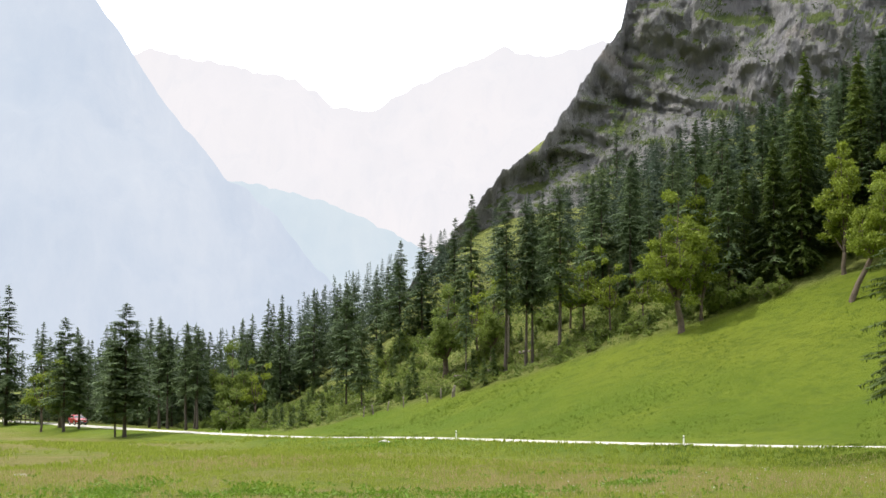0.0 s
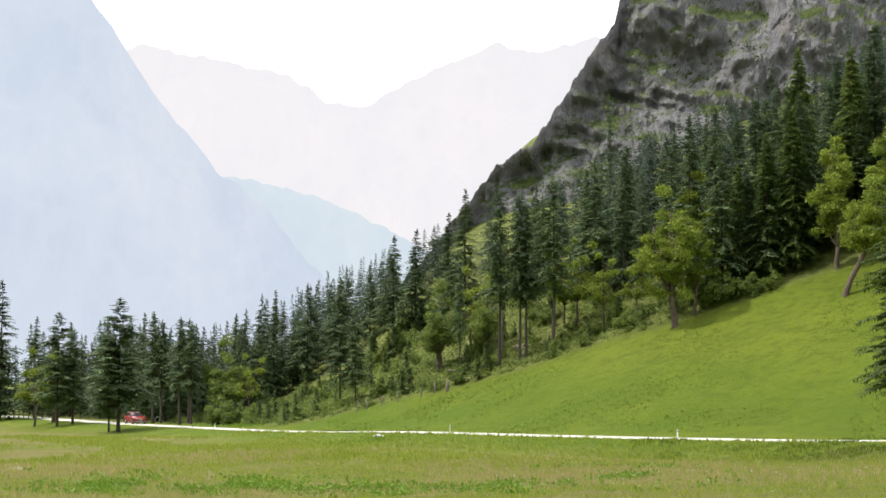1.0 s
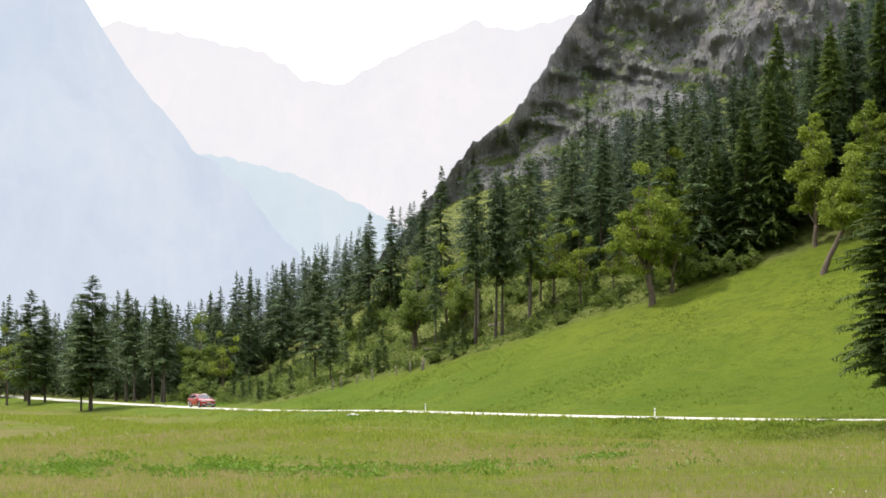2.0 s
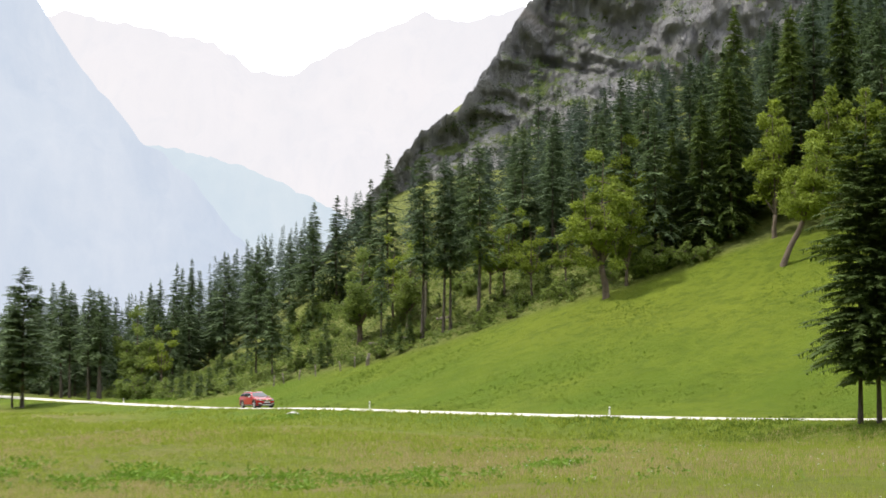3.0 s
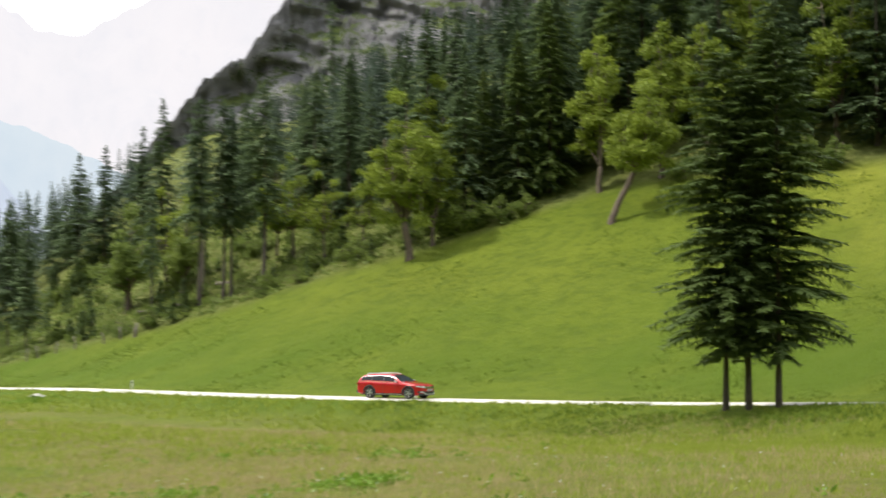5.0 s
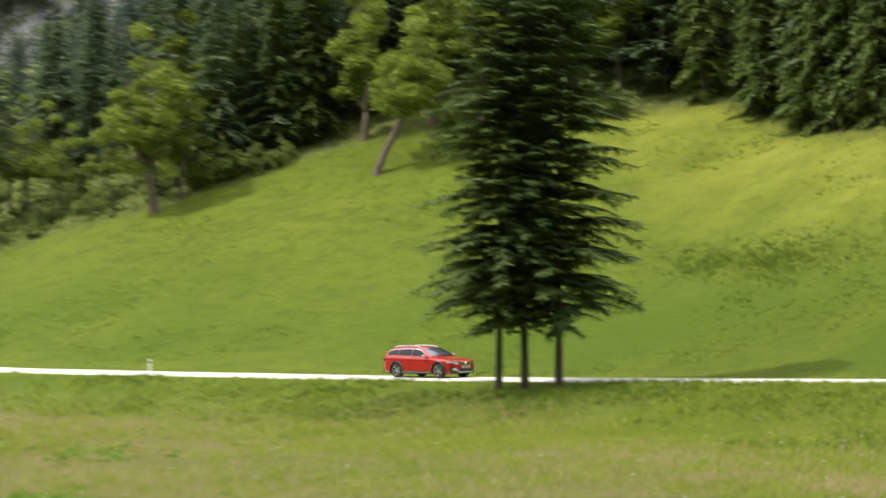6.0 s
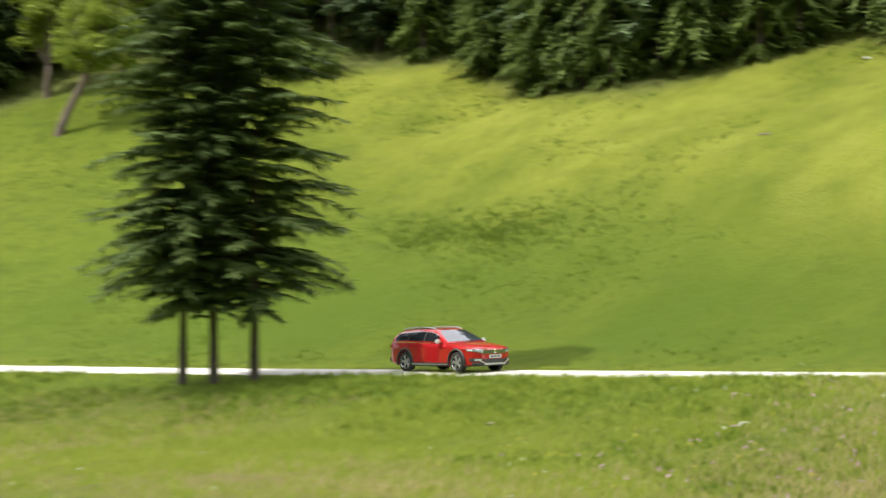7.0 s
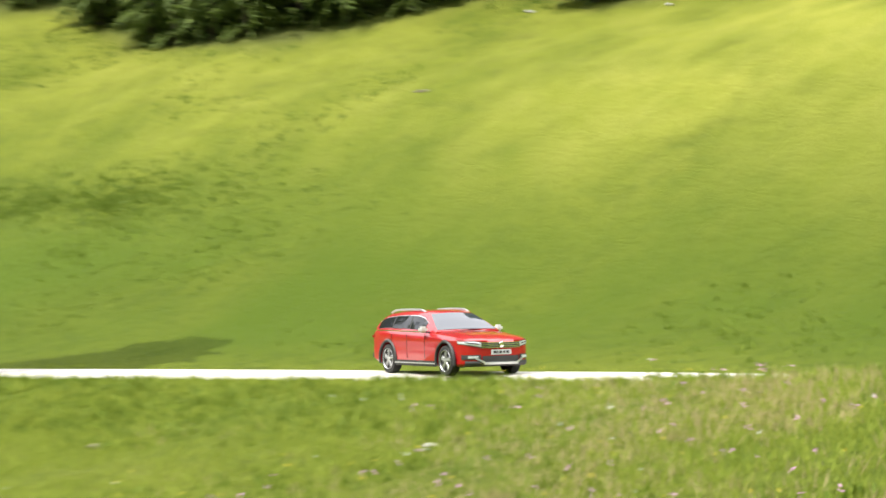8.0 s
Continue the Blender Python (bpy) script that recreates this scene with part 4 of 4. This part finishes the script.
stone("boulder", "pale stone in the flowering grass of the bank", 36.5, 84.5, (0.15, 0.12, 0.05), 4)
stone("boulder", "dark low rock in the upper meadow", 58.0, 112.0, (0.45, 0.2, 0.07), 5, VERGE)
for k, (x, y) in enumerate(((67.2, 116.0), (68.6, 109.0))):
    stone("boulder", "pale limestone block at the edge of the woods", x, y, (0.3, 0.14, 0.08), 10 + k)


def fence_post(x, y, tall, lean):
    rng = np.random.default_rng(int(abs(x * 100 + y)))
    path = [(0, 0, -0.3), (lean * 0.4, 0, tall * 0.5), (lean, rng.uniform(-0.03, 0.03), tall)]
    ob = tagged(new("fence_post", mesh_of("fence_post", *tube(path, [0.075, 0.07, 0.06], 7), WOOD, True)), "weathered wooden fence post at the clearing", "post", "fence posts of the pasture")
    ob.matrix_basis = pose(x, y, on_land(x, y))


edge_line = EDGE[(EDGE[:, 0] > -12) & (EDGE[:, 0] < 3)]
run = np.concatenate([[0], np.cumsum(np.linalg.norm(np.diff(edge_line, axis=0), axis=1))])
for s in np.cumsum(dice.uniform(0.9, 3.2, 9)):
    fence_post(float(np.interp(s, run, edge_line[:, 0]) + dice.uniform(-0.3, 0.3)), float(np.interp(s, run, edge_line[:, 1]) - 0.6), dice.uniform(0.9, 1.35), dice.uniform(-0.2, 0.2))

# the rail fence by the far end of the road
fence = tagged(new("rail_fence"), "grey wooden rail fence beside the far end of the road", "fence")
fx, fy, gx2, gy2 = -74.5, 286.0, -62.0, 262.0
fence.matrix_basis = pose(fx, fy, on_land(fx, fy), 0, 0, math.degrees(math.atan2(gy2 - fy, gx2 - fx)))
span = math.hypot(gx2 - fx, gy2 - fy)
for k in range(10):
    part("post", box((0.14, 0.14, 1.5), (span * k / 9, 0, 0.6), 0.02), WOOD, fence)
for z in (0.5, 0.85, 1.2):
    part("rail", box((span + 0.4, 0.06, 0.13), (span / 2, -0.1, z), 0.015), WOOD, fence)


def log(x, y, length, turn, thick):
    path = [(-length / 2, 0, thick), (0, 0.05, thick * 0.95), (length / 2, 0, thick * 0.8)]
    ob = tagged(new("log", mesh_of("log", *tube(path, [thick, thick * 0.92, thick * 0.8], 9), WOOD, True)), "fallen grey log in the clearing", "log")
    ob.matrix_basis = pose(x, y, on_land(x, y) - 0.03, 0, 0, turn)


for x, y, length, turn in ((2.0, 190.5, 1.6, 20), (5.0, 187.5, 1.3, 60), (9.0, 188.0, 1.5, 140), (-3.0, 196.0, 1.3, 80)):
    log(x, y, length, turn, 0.2)

# a dead pale snag in the clearing and one on the slope
def snag(x, y, tall, seed, label):
    rng = np.random.default_rng(seed)
    pieces = [tube([(0, 0, -0.3), (0.1, 0, tall * 0.5), (0.25, 0.1, tall)], [0.16, 0.12, 0.03], 7)]
    for _ in range(9):
        z, a, r = rng.uniform(0.35, 0.95) * tall, rng.uniform(0, 6.28), rng.uniform(0.4, 1.1)
        pieces.append(tube([(0.1, 0, z), (0.1 + r * 0.5 * math.cos(a), r * 0.5 * math.sin(a), z + 0.25), (0.1 + r * math.cos(a), r * math.sin(a), z + 0.2)], [0.04, 0.03, 0.01], 5))
    root = tagged(new("dead_tree"), label, "tree")
    root.matrix_basis = pose(x, y, on_land(x, y))
    part("trunk", mesh_of("trunk", *joined(pieces), WOOD, True), WOOD, root)


snag(7.1, 187.5, 9.0, 3, "dead grey snag with broken branches in the clearing")
snag(33.0, 205.0, 11.0, 4, "bare pale dead tree among the spruces")

# bushes and young spruces of the clearing
bush_a = maple("bush", "leafy green shrub in the clearing", 61, 2.6, 2.8, 0.25, (0, 0), 30, 60, 0.16, 0, 0.06, SHRUB)
bush_b = maple("bush", "low spreading shrub at the meadow's edge", 62, 1.7, 3.2, 0.2, (0, 0), 28, 60, 0.15, 0, 0.05, SHRUB)
young = spruce("young_spruce", "young spruce growing in the clearing", 63, 4.0, 1.15, 0.15, 0.24, 4, needles=YOUNG, power=0.9, fine=0.8)
for b in (bush_a, bush_b):
    tagged(b, category="bush")
ground_plants = np.random.default_rng(77)
placed = 0
while placed < 250:
    x, y = ground_plants.uniform(-36, 34), ground_plants.uniform(164, 236)
    d = float(into_woods(np.array([x]), np.array([y]))[0])
    if d < 0.8 or d > 36 or (x > 20 and d > 9):
        continue
    placed += 1
    kind = (young, young, bush_a, bush_b)[ground_plants.integers(0, 4)]
    s = ground_plants.uniform(0.3, 0.85) * (1.35 if d > 20 else 1.0)
    stand(kind, x, y, s, ground_plants.uniform(0, 360), s * ground_plants.uniform(0.85, 1.2))
for x, y, s in ((27.6, 168.6, 1.5), (28.8, 168.2, 1.2), (26.9, 170.0, 1.3), (31.0, 167.0, 0.9), (44.5, 161.0, 1.0), (52.0, 154.0, 1.2), (54.0, 152.8, 1.0), (-27, 214, 1.5), (-25, 211, 1.2), (-22, 207, 1.0)):
    stand(bush_a, x, y, s, x * 40)


# shrubs clinging to the cliff's ledges
def cliff_shrubs():
    rng = np.random.default_rng(5)
    me = bpy.data.objects["cliff"].data
    pos, nor = np.empty(len(me.polygons) * 3), np.empty(len(me.polygons) * 3)
    me.polygons.foreach_get("center", pos), me.polygons.foreach_get("normal", nor)
    pos, nor = pos.reshape(-1, 3), nor.reshape(-1, 3)
    az = np.degrees(np.arctan2(pos[:, 0], pos[:, 1]))
    field = np.array([fractal(p[0] * 0.06, p[1] * 0.06, p[2] * 0.06, 4) for p in pos[::3]])
    pick = [i * 3 for i in range(len(field)) if field[i] > 0.10 and az[i * 3] < 16.5 and rng.random() < 0.03 and np.linalg.norm(pos[i * 3, :2]) < 520]
    blobs = [(pos[i] + [0, 0, 0.4], rng.uniform(0.6, 1.5)) for i in pick]
    tagged(new("cliff_shrubs", mesh_of("cliff_shrubs", *leaf_cloud(rng, blobs, 26, 0.34), DWARF)), "dark dwarf shrubs clinging to the rock ledges", "shrubs", kind="stuff")


cliff_shrubs()

# ferns and brambles between the bushes
fern_spots = np.random.default_rng(21).uniform((-34, 164), (30, 232), (5200, 2))
fern_in = into_woods(fern_spots[:, 0], fern_spots[:, 1])
fern_spots = fern_spots[(fern_in > 0.6) & (fern_in < 34 - 0.8 * np.maximum(fern_spots[:, 0], 0))]
fern_blobs = [((x, y, z + 0.2), 0.42) for (x, y), z in zip(fern_spots, ground(fern_spots[:, 0], fern_spots[:, 1]))]
tagged(new("undergrowth", mesh_of("undergrowth", *leaf_cloud(np.random.default_rng(22), fern_blobs, 12, 0.24), SHRUB)), "light green ferns and brambles in the clearing", "plants", kind="stuff")


# grass: tufts over the near field and the bank, with seed heads and flowers
def tufts(name, label, spots, tall, material, blades=5, wide=0.012):
    rng = np.random.default_rng(len(spots))
    n = len(spots)
    base = np.repeat(np.stack([spots[:, 0], spots[:, 1], ground(spots[:, 0], spots[:, 1]) - 0.05], -1), blades, 0)
    base[:, :2] += rng.normal(0, 0.10, (n * blades, 2))
    a = rng.uniform(0, 2 * math.pi, n * blades)
    h = tall * rng.uniform(0.5, 1.3, n * blades)
    lean = rng.uniform(0.1, 0.7, n * blades) * h
    along = np.stack([np.cos(a) * lean, np.sin(a) * lean, h], -1)
    b = rng.uniform(0, 2 * math.pi, n * blades)
    across = np.stack([np.cos(b), np.sin(b), np.zeros_like(b)], -1) * wide * rng.uniform(0.6, 1.4, (n * blades, 1))
    tagged(new(name, mesh_of(name, *kites(base, along, across), material)), label, "grass", kind="stuff")


def scatter(count, box4, seed, keep):
    rng = np.random.default_rng(seed)
    p = np.stack([rng.uniform(box4[0], box4[1], count), rng.uniform(box4[2], box4[3], count)], -1)
    return p[keep(p)]


def off_road(p, low, high):
    n, _ = beside_road(p[:, 0], p[:, 1])
    return (n > low) & (n < high)


def patchy(p, scale, level, shift):
    rng = np.random.default_rng(int(shift * 10))
    f = np.array([fractal(x * scale + shift, y * scale, shift, 3) for x, y in p])
    return rng.random(len(p)) < smooth((f - level + 0.25) / 0.6)


near_field = scatter(34000, (-24, 46, 44, 116), 1, lambda p: off_road(p, -70, -3.6))
tufts("field_grass", "tall mixed meadow grass in the near field", near_field, 0.22, GRASS, 5, 0.014)
dry_spots = scatter(34000, (-24, 46, 44, 116), 2, lambda p: off_road(p, -70, -6.0))
tufts("dry_grass", "pinkish dry seed heads over the near field", dry_spots[patchy(dry_spots, 0.07, -0.12, 2.0)], 0.32, STRAW, 4, 0.010)
bank = scatter(90000, (16, 47, 54, 98), 3, lambda p: off_road(p, -24, -2.3))
bank = bank[np.random.default_rng(31).random(len(bank)) < smooth((beside_road(bank[:, 0], bank[:, 1])[0] + 26) / 16)]
tufts("bank_grass", "lush grass on the bank beside the road", bank, 0.2, GRASS, 4, 0.011)
bank_dry = scatter(48000, (24, 47, 56, 90), 4, lambda p: off_road(p, -18, -3.0))
bank_dry = bank_dry[np.random.default_rng(32).random(len(bank_dry)) < smooth((88 - bank_dry[:, 1]) / 14)]
tufts("bank_seed_heads", "pale seed heads on the flowering bank", bank_dry[patchy(bank_dry, 0.12, -0.05, 7.0)], 0.3, STRAW, 3, 0.010)
verge = scatter(60000, (-40, 48, 76, 226), 5, lambda p: off_road(p, -4.0, -1.9) | off_road(p, 1.6, 3.2))
tufts("verge_grass", "ragged grass along the road's edges", verge, 0.13, GRASS, 5, 0.02)
wide_field = scatter(22000, (-45, 36, 95, 190), 6, lambda p: off_road(p, -60, -3.0))
tufts("far_field_grass", "uneven grass of the field before the road", wide_field[patchy(wide_field, 0.06, -0.1, 3.0)], 0.34, GRASS, 5, 0.035)
slope_spots = scatter(40000, (-12, 70, 84, 190), 7, lambda p: off_road(p, 3.0, 60) & (into_woods(p[:, 0], p[:, 1]) < 0) & ((p[:, 1] > 114) | (p[:, 0] < 53)))
tufts("meadow_tufts", "darker tufts scattered over the sloping meadow", slope_spots[patchy(slope_spots, 0.11, 0.10, 9.0)], 0.2, TUFT, 4, 0.03)
bank_clumps = scatter(26000, (14, 48, 62, 128), 14, lambda p: off_road(p, -13, -2.2))
tufts("bank_clumps", "dark green clumps of coarse grass below the road", bank_clumps[patchy(bank_clumps, 0.16, 0.06, 4.0)], 0.24, TUFT, 5, 0.03)
rough = np.random.default_rng(40).normal((0, 0), (3.6, 1.0), (900, 2))
rough = np.stack([48.6 + rough[:, 0] * 0.33 + rough[:, 1], 121.0 - rough[:, 0] * 0.94 + rough[:, 1] * 0.33], -1)
tufts("rough_patch", "patch of dark coarse tussocks on the sloping meadow", rough, 0.24, TUFT, 5, 0.03)

PINK = plain("pink_petals", (0.50, 0.22, 0.42), (0.66, 0.40, 0.58), 30.0, 0.7)
YELLOW = plain("yellow_petals", (0.62, 0.48, 0.03), (0.75, 0.62, 0.06), 30.0, 0.7)
PALE = plain("white_petals", (0.70, 0.70, 0.66), (0.80, 0.80, 0.76), 30.0, 0.7)


def flowers(name, label, spots, material, size, tall):
    rng = np.random.default_rng(len(spots) + 3)
    blobs = [((x, y, z + tall * rng.uniform(0.6, 1.2)), size * rng.uniform(0.7, 1.3)) for (x, y), z in zip(spots, ground(spots[:, 0], spots[:, 1]))]
    tagged(new(name, mesh_of(name, *leaf_cloud(rng, blobs, 7, size * 0.8), material)), label, "flowers", kind="stuff")


flowers("pink_flowers", "pink thistle and clover heads on the bank", scatter(300, (30, 47, 62, 86), 8, lambda p: off_road(p, -14, -2.2)), PINK, 0.042, 0.38)
flowers("yellow_flowers", "small yellow flowers in the bank's grass", scatter(200, (28, 46, 62, 88), 9, lambda p: off_road(p, -15, -2.0)), YELLOW, 0.028, 0.38)
flowers("white_flowers", "small white umbels in the grass", scatter(240, (-6, 46, 52, 90), 10, lambda p: off_road(p, -40, -2.0)), PALE, 0.028, 0.40)

# broad-leaved herbs in dark green patches of the field
herb_spots = np.concatenate([np.random.default_rng(12 + k).normal((x, y), (sx, sy), (n, 2)) for k, (x, y, sx, sy, n) in enumerate(
    ((-6, 77.5, 4.5, 1.9, 1300), (1.6, 78, 2.3, 1.5, 900), (9.3, 80.5, 1.6, 1.1, 280), (-15, 76, 5, 2.0, 700), (-11, 85, 4.0, 1.2, 260), (0, 71, 7, 1.5, 500), (9.5, 96, 3, 2, 250), (-6.5, 146.5, 3.5, 1.0, 300), (-22, 206, 3.5, 2.0, 500)))])
herb_spots = herb_spots[patchy(herb_spots, 0.3, 0.08, 6.0)]
herb_blobs = [((x, y, z + 0.12), 0.22) for (x, y), z in zip(herb_spots, ground(herb_spots[:, 0], herb_spots[:, 1]))]
tagged(new("herbs", mesh_of("herbs", *leaf_cloud(np.random.default_rng(9), herb_blobs, 9, 0.13), leafy("herb_leaves", (0.085, 0.18, 0.014), (0.20, 0.32, 0.035), 0.35))), "patches of broad green herbs in the field", "plants", kind="stuff")


# what moves
PASSED = [(0.0, -32.5), (1.0, 0.0), (2.5, 48.4), (3.5, 76.2), (4.0, 88.6), (5.5, 117.4), (6.0, 126.3), (6.5, 135.3), (7.0, 143.7), (7.5, 150.6), (8.0, 156.6)]
DRIFT = [(0.0, 0.0), (5.5, 3.0), (6.5, 6.0), (7.0, 12.0), (7.5, 19.0), (8.0, 23.5)]


def drive():
    """The car's poses along the road, every fifth of a second."""
    line = spline(ROAD, 40)
    run = np.concatenate([[0], np.cumsum(np.linalg.norm(np.diff(line[:, :2], axis=0), axis=1))])
    zero = run[np.argmin(np.hypot(line[:, 0] + 39, line[:, 1] - 223))]
    gone = spline(PASSED, 20)
    rows = []
    for t in np.arange(0, 8.01, 0.2):
        s = zero + float(np.interp(t, gone[:, 0], gone[:, 1]))
        at = [float(np.interp(s, run, line[:, k])) for k in range(3)]
        ahead = [float(np.interp(s + 1.4, run, line[:, k])) for k in range(3)]
        behind = [float(np.interp(s - 1.4, run, line[:, k])) for k in range(3)]
        turn = math.degrees(math.atan2(ahead[1] - behind[1], ahead[0] - behind[0])) - float(np.interp(t, *zip(*DRIFT)))
        rise = math.degrees(math.atan2(ahead[2] - behind[2], 2.8))
        rows.append((float(t), pose(at[0], at[1], at[2] + 0.07, 0, -rise, turn)))
    return rows


def motions():
    walk(car, drive())
    for wheel, seat in car_wheels:
        # a five-spoked wheel looks the same every 72 degrees
        walk(wheel, [(float(t), seat @ pose(0, 0, 0, 0, 88.0 * i, 0)) for i, t in enumerate(np.arange(0, 8.01, 0.1))])


motions()
